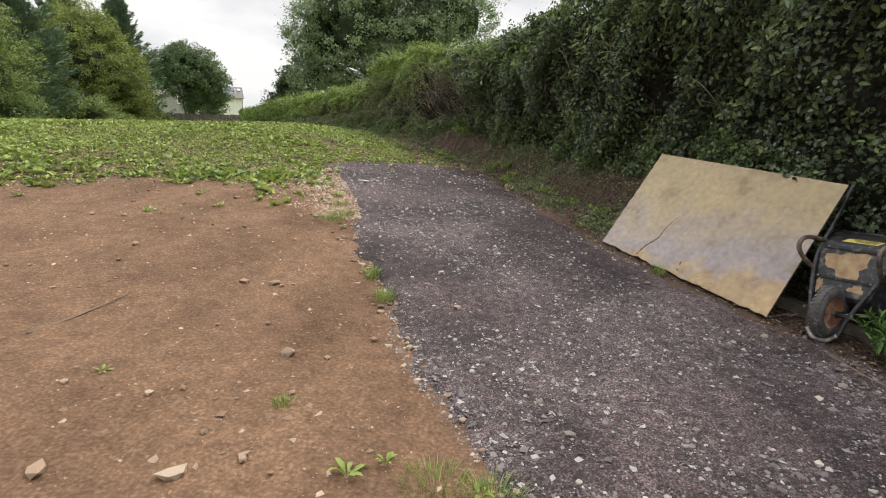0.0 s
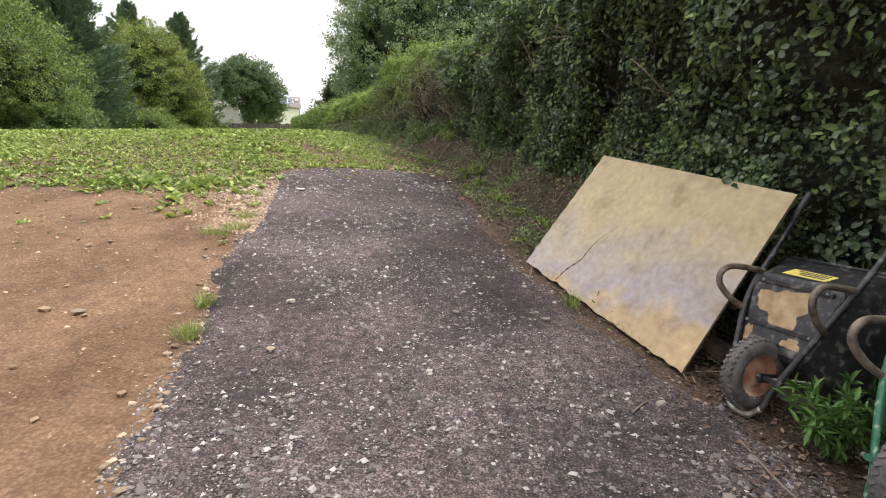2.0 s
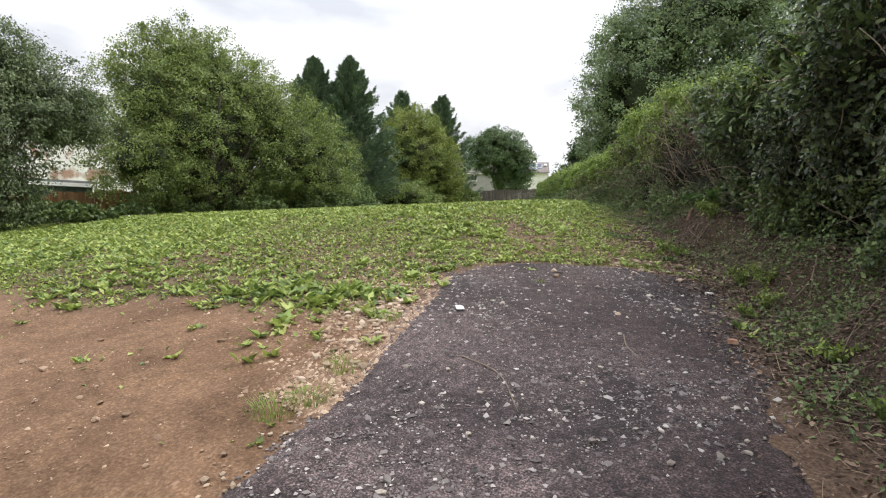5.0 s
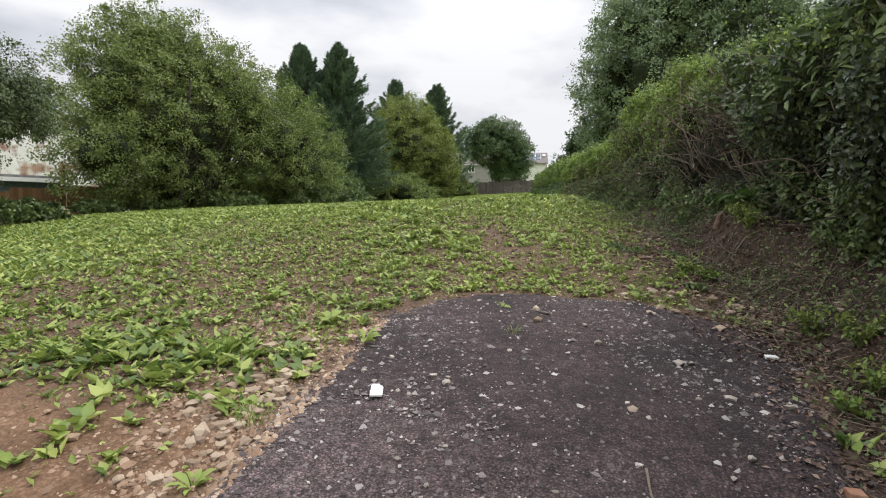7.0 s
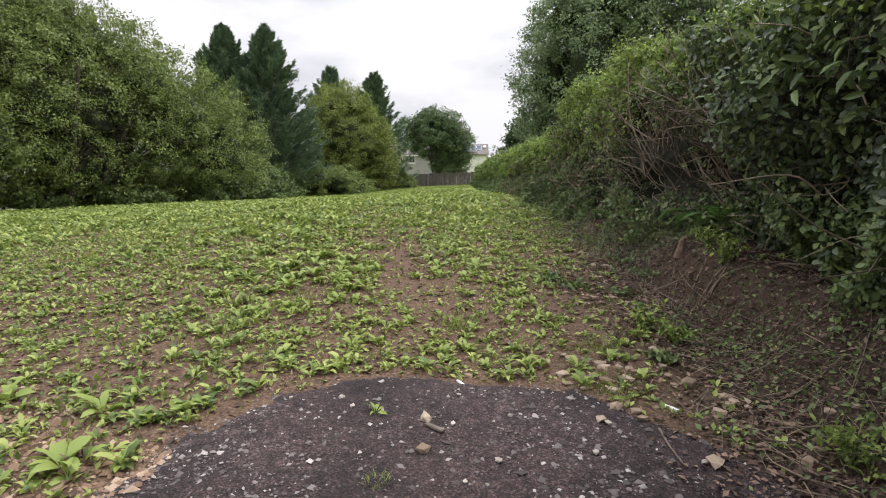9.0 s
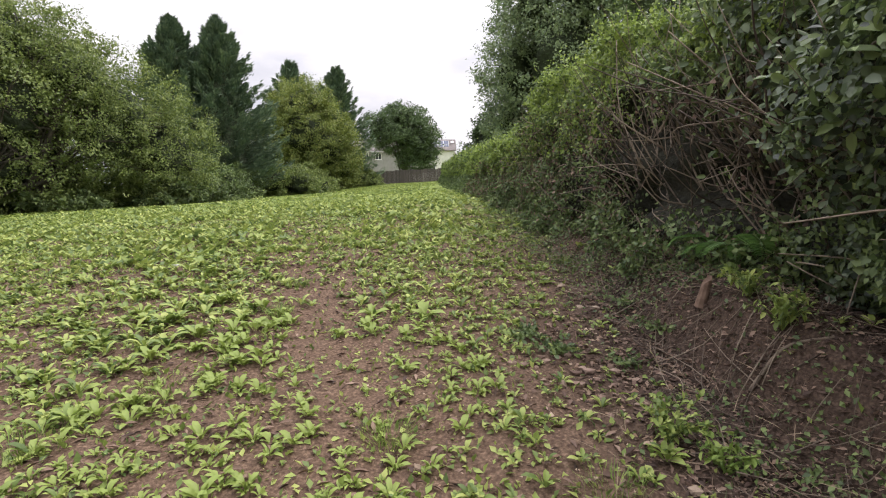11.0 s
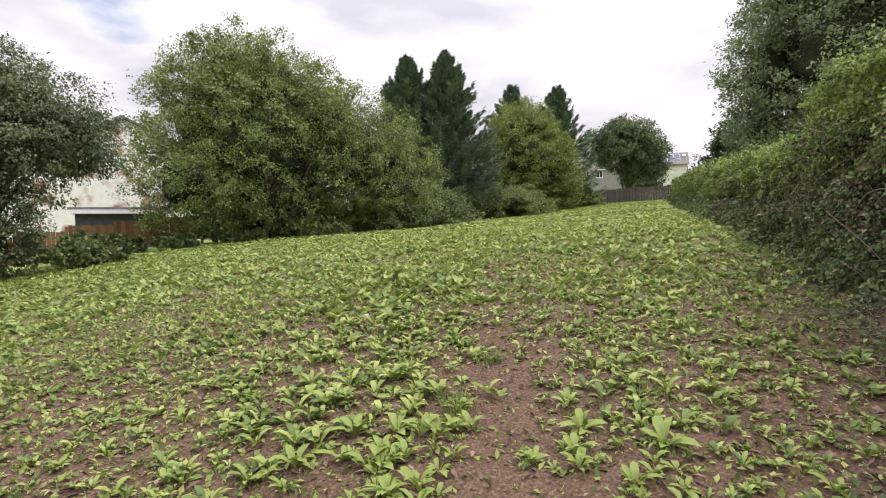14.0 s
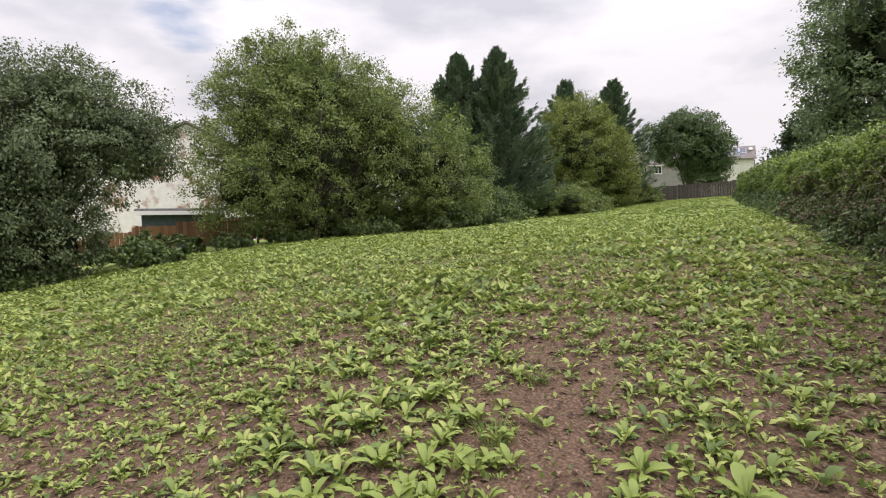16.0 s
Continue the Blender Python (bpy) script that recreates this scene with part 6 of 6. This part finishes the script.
for k, (x, y, n, r0, r1) in enumerate(((-0.33, 2.05, 8, 0.08, 0.15), (-0.18, 2.17, 7, 0.05, 0.09), (0.26, 2.02, 8, 0.06, 0.12), (-1.88, 2.73, 9, 0.03, 0.08), (-1.47, 6.88, 9, 0.08, 0.16), (-2.62, 7.61, 14, 0.12, 0.26), (-1.89, 8.40, 9, 0.10, 0.22), (-1.44, 9.62, 6, 0.05, 0.10),
                                       (-1.79, 7.45, 9, 0.06, 0.14), (1.62, 6.45, 8, 0.06, 0.12), (-0.36, 11.31, 12, 0.08, 0.17), (-2.42, 8.59, 12, 0.12, 0.26), (-0.02, 12.63, 10, 0.10, 0.20), (-0.88, 12.75, 9, 0.06, 0.12), (0.75, 10.18, 10, 0.06, 0.14),
                                       (1.15, 8.6, 9, 0.06, 0.14), (-2.55, 12.31, 11, 0.10, 0.22), (-2.15, 12.44, 11, 0.10, 0.24), (-2.9, 12.99, 9, 0.08, 0.17), (-3.25, 12.04, 8, 0.08, 0.16), (-4.36, 11.64, 12, 0.10, 0.22), (-1.89, 11.64, 9, 0.08, 0.17), (-1.26, 11.6, 7, 0.07, 0.14), (-2.75, 8.95, 12, 0.12, 0.25), (-3.3, 8.75, 12, 0.12, 0.25))):
    weed(x, y, n, r0, r1, "leafy green weed rooted in bare soil", seed=90 + k)


def leafy_shrub(x, y, h, r, n, name="young_shrub", label="fresh green narrow-leaved young shrub between the wheelbarrows", mat=M_FERN, aspect=0.28, group="", leaf=1.0):
    """A low clump of leafy stems."""
    root = thing(name, Matrix.Translation((x, y, float(surface(x, y)))), label, "shrub" if name == "young_shrub" else "weed", group)
    stems, leaves = [], []
    for k in range(16):
        a = rng.uniform(0, 2 * np.pi)
        tip = np.array([math.cos(a) * r * rng.uniform(0.3, 1), math.sin(a) * r * rng.uniform(0.3, 1), h * rng.uniform(0.5, 1.0)])
        line = bezier([(0, 0, 0), tip * np.array([0.4, 0.4, 0.6]), tip], 6)
        stems.append(tube(line, 0.003 * np.linspace(1, 0.4, len(line)), 4))
        m = n // 16
        t = rng.uniform(0.25, 1, m)
        P = np.stack([np.interp(t, np.linspace(0, 1, len(line)), line[:, j]) for j in range(3)], -1)
        L = leaf * rng.uniform(0.05, 0.095, m)
        leaves.append(scatter(P, unit(rand_unit(m) + tip * 1.2), np.array([0, 0, 1.0]) + rand_unit(m) * 0.5, L, L * aspect, LEAF6, LEAF6_F))
    V, F = merge(stems)
    tagged(mesh_np("stem_growth", V, F, mat, root), kind="stuff")
    V, F = merge(leaves)
    tagged(mesh_np("leaves", V, F, mat, root), kind="stuff")


leafy_shrub(3.15, 3.50, 0.36, 0.24, 420)
leafy_shrub(3.42, 3.62, 0.30, 0.2, 260)
for x, y, h, r, n in ((-0.36, 11.45, 0.22, 0.22, 260), (-0.12, 11.30, 0.15, 0.18, 150), (0.70, 10.25, 0.24, 0.20, 200), (0.95, 9.80, 0.26, 0.24, 240), (0.98, 9.35, 0.20, 0.20, 160), (0.86, 9.02, 0.12, 0.14, 90),
                      (1.62, 7.40, 0.14, 0.14, 110), (1.95, 6.95, 0.16, 0.18, 130), (1.45, 8.10, 0.18, 0.20, 160), (0.02, 12.34, 0.22, 0.20, 180), (0.15, 12.0, 0.26, 0.22, 200)):
    leafy_shrub(x, y, h, r, n, "nettle_clump", "green leafy nettle clump at the foot of the bank", M_DOCK if r > 0.19 else M_GRASS, 0.5, "leafy clumps on the bank", 0.55)
for x, y, r, n in ((-1.36, 12.36, 0.26, 170), (-1.12, 12.22, 0.30, 190), (-0.72, 13.2, 0.28, 150), (-0.5, 12.75, 0.24, 120), (-0.62, 12.2, 0.2, 90), (-0.15, 11.0, 0.18, 100)):
    leafy_shrub(x, y, 0.07, r, n, "ivy_patch", "dark green ivy creeping over brown leaf litter", M_BRAMBLE, 0.7, "ivy patches in the litter", 0.5)


def fern(x, y, z, n, ln):
    """Arching fronds with paired leaflets."""
    root = thing("fern", Matrix.Translation((x, y, z)), "green fern arching out of the hedge bottom", "fern")
    for k in range(n):
        a = radians(190 + (k - n / 2) * 32 + rng.uniform(-10, 10))
        L = ln * rng.uniform(0.7, 1.1)
        d = np.array([math.cos(a), math.sin(a), 0])
        line = bezier([(0, 0, 0), tuple(d * L * 0.4 + np.array([0, 0, L * 0.42])), tuple(d * L * 0.8 + np.array([0, 0, L * 0.42])), tuple(d * L + np.array([0, 0, L * 0.25]))], 10)
        m = len(line)
        T = unit(np.gradient(line, axis=0))
        S = unit(np.cross(T, np.array([0, 0, 1.0])))
        t = np.linspace(0, 1, m)
        wid = L * 0.22 * np.clip(np.sin(np.pi * (0.12 + 0.88 * t)) ** 0.7, 0.05, 1)
        sel = slice(4, m)
        P = np.concatenate([line[sel], line[sel]])
        D = np.concatenate([S[sel] + T[sel] * 0.35, -S[sel] + T[sel] * 0.35])
        Lw = np.concatenate([wid[sel], wid[sel]])
        set_l = scatter(P, D, np.tile(np.array([[0, 0, 1.0]]), (len(P), 1)), Lw, np.full(len(P), L / m * 1.1), LEAF6, LEAF6_F)
        V, F = merge([set_l, tube(line, 0.004 * np.linspace(1, 0.3, m), 4)])
        mesh_np("frond", V, F, M_FERN, root)


fern(0.02, 13.0, 2.34, 8, 0.52)


# ------------------------------------------------------------------ stones, chips and litter
def stone_mesh(seed, flat=0.6):
    g = np.random.default_rng(seed)
    bm = bmesh.new()
    bmesh.ops.create_icosphere(bm, subdivisions=1, radius=1)
    ph = g.uniform(0, 6, 3)
    ex, ey = g.uniform(0.85, 1.1), g.uniform(0.75, 1.0)
    for v in bm.verts:
        k = 1 + 0.16 * math.sin(3.1 * v.co.x + ph[0]) + 0.14 * math.sin(3.7 * v.co.y + ph[1]) + 0.10 * math.sin(4.3 * v.co.z + ph[2]) + 0.13 * g.normal()
        v.co = Vector((v.co.x * ex * k, v.co.y * ey * k, v.co.z * flat * k))
    bm.normal_update()
    me = bpy.data.meshes.new("stone")
    bm.to_mesh(me)
    bm.free()
    return me


def stones(name, spots, mat, label, group, sizes, parent=None):
    meshes = [stone_mesh(k + hash_of(name)) for k in range(6)]
    for me in meshes:
        me.materials.append(mat)
    for (x, y), s in zip(spots, sizes):
        ob = new(name, meshes[int(rng.integers(0, 6))])
        m = Matrix.Translation((x, y, float(surface(x, y)) + s * 0.18)) @ Matrix.Rotation(rng.uniform(0, 6.28), 4, "Z") @ Matrix.Scale(s, 4)
        if parent:
            ob.parent = parent
            ob.matrix_local = m
        else:
            ob.matrix_world = m
            tagged(ob, label, "stone", group)


def hash_of(s):
    return sum(ord(c) for c in s)


CHIP_V = np.array([(1, 0, -0.25), (0, 1, -0.25), (-1, 0, -0.25), (0, -1, -0.25), (0.1, 0.1, 0.65)], float)
CHIP_F = np.array([(0, 1, 4), (1, 2, 4), (2, 3, 4), (3, 0, 4)])


def chips(name, x, y, size, mat, label, category, sink=0.15):
    n = len(x)
    jit = 1 + rng.normal(size=(n, 5, 3)) * 0.25
    V = (CHIP_V[None] * jit + rng.normal(size=(n, 5, 3)) * np.array([0.18, 0.18, 0.05])) * (size[:, None, None]) * np.stack([np.ones(n), rng.uniform(0.6, 1.0, n), rng.uniform(0.5, 0.9, n)], -1)[:, None]
    a = rng.uniform(0, 6.28, n)
    c, s = np.cos(a)[:, None], np.sin(a)[:, None]
    X = V[..., 0] * c - V[..., 1] * s + x[:, None]
    Y = V[..., 0] * s + V[..., 1] * c + y[:, None]
    Z = V[..., 2] + (surface(x, y) + size * sink)[:, None]
    k = (np.arange(n) * 5)[:, None, None]
    ob = mesh_np(name, np.stack([X, Y, Z], -1).reshape(-1, 3), (CHIP_F[None] + k).reshape(-1, 3), mat)
    tagged(ob, label, category, kind="stuff")


def loose_ground():
    # crushed chips all over the track
    x, y = rng.uniform(-2.3, 3.6, 230000), 1.0 + 9.5 * rng.random(230000) ** 1.5
    k = gravel_in(x, y) > -0.08
    x, y = x[k], y[k]
    dens = (0.62 + 0.75 * wobble(x, y, 1.7, 5)) * np.interp(y, (2, 6, 9.5), (1.3, 0.95, 0.6))
    k = rng.random(len(x)) < np.clip(dens, 0.15, 1)
    x, y = x[k], y[k]
    chips("gravel_chips", x, y, rng.lognormal(math.log(0.0060), 0.58, len(x)).clip(0.0025, 0.028), M_GRIT, "loose grey and white crushed stone chips on the track", "gravel")
    # bigger pieces of the track
    sp = []
    while len(sp) < 210:
        p = (rng.uniform(-2.0, 3.2), rng.uniform(1.8, 10.3))
        if gravel_in(np.array(p[0]), np.array(p[1])) > 0.02:
            sp.append(p)
    stones("stone", sp, M_STONE, "", "", rng.lognormal(math.log(0.017), 0.35, len(sp)).clip(0.01, 0.045), parent=GRAVEL)
    # pebbles in the red soil
    x, y = rng.uniform(-7, 1.0, 17000), rng.uniform(0.6, 8.2, 17000)
    k = (bare_zone(x, y) > 0.3) & (gravel_in(x, y) < -0.02)
    x, y = x[k], y[k]
    chips("soil_pebbles", x, y, rng.lognormal(math.log(0.0050), 0.65, len(x)).clip(0.0025, 0.030), M_PEBBLE, "small pebbles and clods in the red soil", "pebbles", sink=0.05)
    sp = []
    while len(sp) < 70:
        p = (rng.uniform(-4.2, 0.6), rng.uniform(1.9, 6.8))
        if gravel_in(np.array(p[0]), np.array(p[1])) < -0.1:
            sp.append(p)
    stones("stone", sp, M_SOILSTONE, "", "", rng.lognormal(math.log(0.024), 0.4, len(sp)).clip(0.012, 0.055), parent=GROUND)
    # rubble along the gravel's edge and by the top corner
    sp, sz = [], []
    while len(sp) < 150:
        y = rng.uniform(1.8, 8.4)
        w = 0.10 if y < 6.2 else 0.28 + 0.10 * (y - 6.2)
        x = float(gravel_left(y)) - abs(rng.normal()) * w + 0.03
        sp.append((x, y))
        sz.append(float(np.clip(rng.lognormal(math.log(0.018 if y < 6.2 else 0.026), 0.4), 0.010, 0.045)))
    stones("stone", sp, M_BUFF, "buff-brown stone lying along the edge of the gravel", "stones along the gravel edge", sz)
    sp = [(rng.normal() * 0.35 - 0.45, 10.65 + rng.normal() * 0.16) for _ in range(45)] + [(0.55 + rng.normal() * 0.3, 10.5 + rng.normal() * 0.2) for _ in range(20)]
    stones("stone", sp, M_BUFF, "buff-brown stone at the top end of the gravel", "stones at the end of the gravel", rng.uniform(0.015, 0.05, len(sp)))
    sp = []
    for _ in range(110):
        f = rng.random()
        sp.append((-1.52 - 0.5 * f - abs(rng.normal()) * (0.14 + 0.14 * f), 6.9 + 1.25 * f + rng.normal() * 0.12))
    stones("stone", sp, M_BUFF, "", "", rng.lognormal(math.log(0.030), 0.35, len(sp)).clip(0.016, 0.062), parent=GROUND)
    sp = [(-0.82 + rng.normal() * 0.28, 11.95 + rng.normal() * 0.24) for _ in range(46)]
    stones("stone", sp, M_REDSTONE, "", "", rng.uniform(0.016, 0.042, len(sp)), parent=GROUND)
    # broken rubble spread over the corner between soil, weeds and gravel
    n = 8500
    y = rng.uniform(5.9, 8.9, n)
    x = gravel_left(y) + 0.1 - np.abs(rng.normal(size=n)) * (0.28 + 0.22 * (y - 5.9))
    chips("rubble", x, y, rng.lognormal(math.log(0.012), 0.5, n).clip(0.005, 0.035), M_PEBBLE, "broken buff rubble between soil and gravel", "rubble", sink=0.1)
    n = 2600
    y = rng.uniform(10.3, 14.5, n)
    x = hedge_x(y) - 0.5 - np.abs(rng.normal(size=n)) * 0.75
    chips("rubble", x, y, rng.lognormal(math.log(0.009), 0.5, n).clip(0.004, 0.03), M_PEBBLE, "small stones and chippings along the hedge bottom", "rubble", sink=0.1)
    # single stones that stand out
    one = ((-1.07, 1.98, 0.06), (-1.07, 2.27, 0.022), (-1.04, 9.43, 0.045), (-0.32, 10.27, 0.04), (-0.22, 10.3, 0.035), (-0.37, 10.09, 0.035), (-0.93, 3.09, 0.06), (-1.38, 4.17, 0.05), (-1.16, 9.67, 0.045), (0.13, 3.97, 0.035), (-0.05, 8.43, 0.03), (0.16, 9.95, 0.05), (-1.36, 13.65, 0.055), (-1.09, 13.11, 0.042), (-0.97, 13.15, 0.038), (-0.01, 10.76, 0.06), (-2.0, 2.6, 0.03), (-1.5, 2.55, 0.03))
    stones("stone", [(x, y) for x, y, s in one], M_BUFF, "single pale buff stone half sunk in the ground", "single stones", [s for *_, s in one])
    # dead leaves under the hedge
    n = 46000
    y = rng.uniform(2.6, 17, n)
    x = hedge_x(y) - rng.normal(size=n) * 0.55 - 0.55
    k = (litter_zone(x, y) > rng.random(n) * 0.8) & (x < hedge_x(y) + 0.2) & (rng.random(n) < np.interp(y, (4.5, 6), (0.45, 1)))
    x, y = x[k], y[k]
    n = len(x)
    P = np.stack([x, y, surface(x, y) + rng.uniform(0.002, 0.02, n)], -1)
    L = rng.uniform(0.014, 0.05, n)
    V, F = scatter(P, rand_unit(n) * np.array([1, 1, 0.3]), np.array([0, 0, 1.0]) + rand_unit(n) * 0.6, L, L * 0.55)
    tagged(mesh_np("leaf_litter", V, F, M_LITTER), "brown dead leaves and chippings under the hedge", "leaf litter", kind="stuff")


loose_ground()


def stick(pts, r, label="dry fallen twig"):
    p = [(x, y, float(surface(np.array(x), np.array(y))) + r * 0.9) for x, y in pts]
    line = bezier(p, 6)
    V, F = tube(line, r * np.linspace(1, 0.5, len(line)), 6)
    tagged(mesh_np("twig", V, F, M_TWIG, smooth=True), label, "twig")


stick([(-2.61, 3.09), (-2.49, 3.37), (-2.35, 3.74)], 0.008, "thin dry branch lying on red soil")
stick([(-0.72, 6.98), (-0.35, 6.85), (-0.05, 6.53)], 0.006, "thin dry twig lying on the gravel")
stick([(0.13, 7.97), (0.22, 7.75), (0.38, 7.55)], 0.006, "thin dry twig lying on the gravel")
stick([(2.75, 3.55), (2.85, 3.15), (3.1, 2.85), (3.25, 2.75)], 0.006, "long dry stem lying by the wheelbarrows")
stick([(2.28, 3.72), (2.36, 3.82), (2.42, 3.86)], 0.007, "short pale twig lying on the gravel")
stick([(-0.09, 10.13), (-0.03, 10.0), (0.05, 9.87)], 0.006, "thin dry twig lying on the gravel")


def flat_scrap(x, y, w, l, turn, mat, label, category, t=0.006):
    bm = bmesh.new()
    box(bm, -w / 2, w / 2, -l / 2, l / 2, 0, t, 0.002)
    ob = part(category.replace(" ", "_"), bm, mat, None)
    lift = 0.06 if category == "wood chip" else 0.004
    ob.matrix_world = Matrix.Translation((x, y, float(surface(np.array(x), np.array(y))) + lift)) @ Matrix.Rotation(radians(turn), 4, "Z")
    tagged(ob, label, category)


flat_scrap(-1.33, 7.9, 0.07, 0.19, 38, M_UPVC, "small white tile fragment lying on the gravel", "tile fragment", 0.012)
flat_scrap(0.50, 9.56, 0.07, 0.05, 20, M_UPVC, "crumpled white wrapper lying on the gravel", "litter scrap", 0.02)
flat_scrap(-0.07, 10.41, 0.025, 0.11, 60, M_LABELW, "pale splinter of wood lying on the gravel", "wood splinter", 0.012)
flat_scrap(-1.07, 9.60, 0.03, 0.12, 75, M_SLEEPER, "flat wood splinter lying on the gravel", "wood splinter", 0.012)
flat_scrap(0.85, 8.2, 0.06, 0.06, 20, M_RIMR, "broken red brick piece on the gravel", "brick piece", 0.03)
flat_scrap(-5.3, 12.71, 0.08, 0.06, 20, M_LABELW, "white scrap lying among the weeds", "litter scrap", 0.02)
flat_scrap(-1.2, 10.15, 0.02, 0.09, 50, M_UPVC, "pale splinter of wood lying on the gravel", "wood splinter", 0.01)
stick([(0.01, 11.9), (0.15, 11.92), (0.34, 11.84)], 0.012, "pale bleached root lying on the bank")
stick([(0.9, 10.9), (0.5, 10.75), (0.15, 10.9)], 0.006, "thin dry stem lying on the bank")
stick([(0.7, 10.5), (0.35, 10.45), (0.05, 10.55)], 0.005, "thin dry stem lying on the bank")
for x, y in ((2.95, 2.25), (3.02, 2.2), (2.98, 2.17), (3.07, 2.26)):
    flat_scrap(x, y, 0.05, 0.07, 40 + 300 * (x - 2.9), M_BUFF, "pale wood chip lying on the black sheet", "wood chip", 0.012)


def wood_stub(x, y):
    """A short broken stake, split at the top."""
    bm = bmesh.new()
    bmesh.ops.create_cone(bm, cap_ends=True, segments=9, radius1=0.030, radius2=0.021, depth=0.17)
    for v in bm.verts:
        if v.co.z > 0:
            v.co.z += 0.03 * math.sin(v.co.x * 90 + 1) + 0.03 * math.sin(v.co.y * 130)
        v.co.x *= 1.25
    ob = part("wooden_stub", bm, M_STUB, None)
    ob.matrix_world = Matrix.Translation((x, y, float(surface(np.array(x), np.array(y))) + 0.06)) @ Matrix.Rotation(radians(12), 4, "Y")
    tagged(ob, "short broken brown wooden stub standing in the bank", "wood")


M_STUB = material("broken_wood", [(0.3, (0.10, 0.062, 0.042)), (0.7, (0.21, 0.14, 0.098))], scale=22, rough=0.9, bump=0.5, bump_scale=70)
wood_stub(-0.21, 12.56)
for k in range(26):
    y = 9.6 + 4.0 * ((k * 0.618) % 1.0)
    x = float(hedge_x(y)) - 0.25 - 0.75 * ((k * 0.382 + 0.2) % 1.0)
    a = 0.6 + 1.9 * ((k * 0.754) % 1.0)
    ln = 0.28 + 0.4 * ((k * 0.27) % 1.0)
    dx, dy = math.cos(a) * ln / 2, math.sin(a) * ln / 2
    stick([(x - dx, y - dy), (x + 0.07 * math.sin(k * 2.1), y + 0.06 * math.cos(k * 1.3)), (x + dx, y + dy)], 0.003 + 0.0035 * ((k * 0.43) % 1.0), "thin bent dry stem lying on the litter")
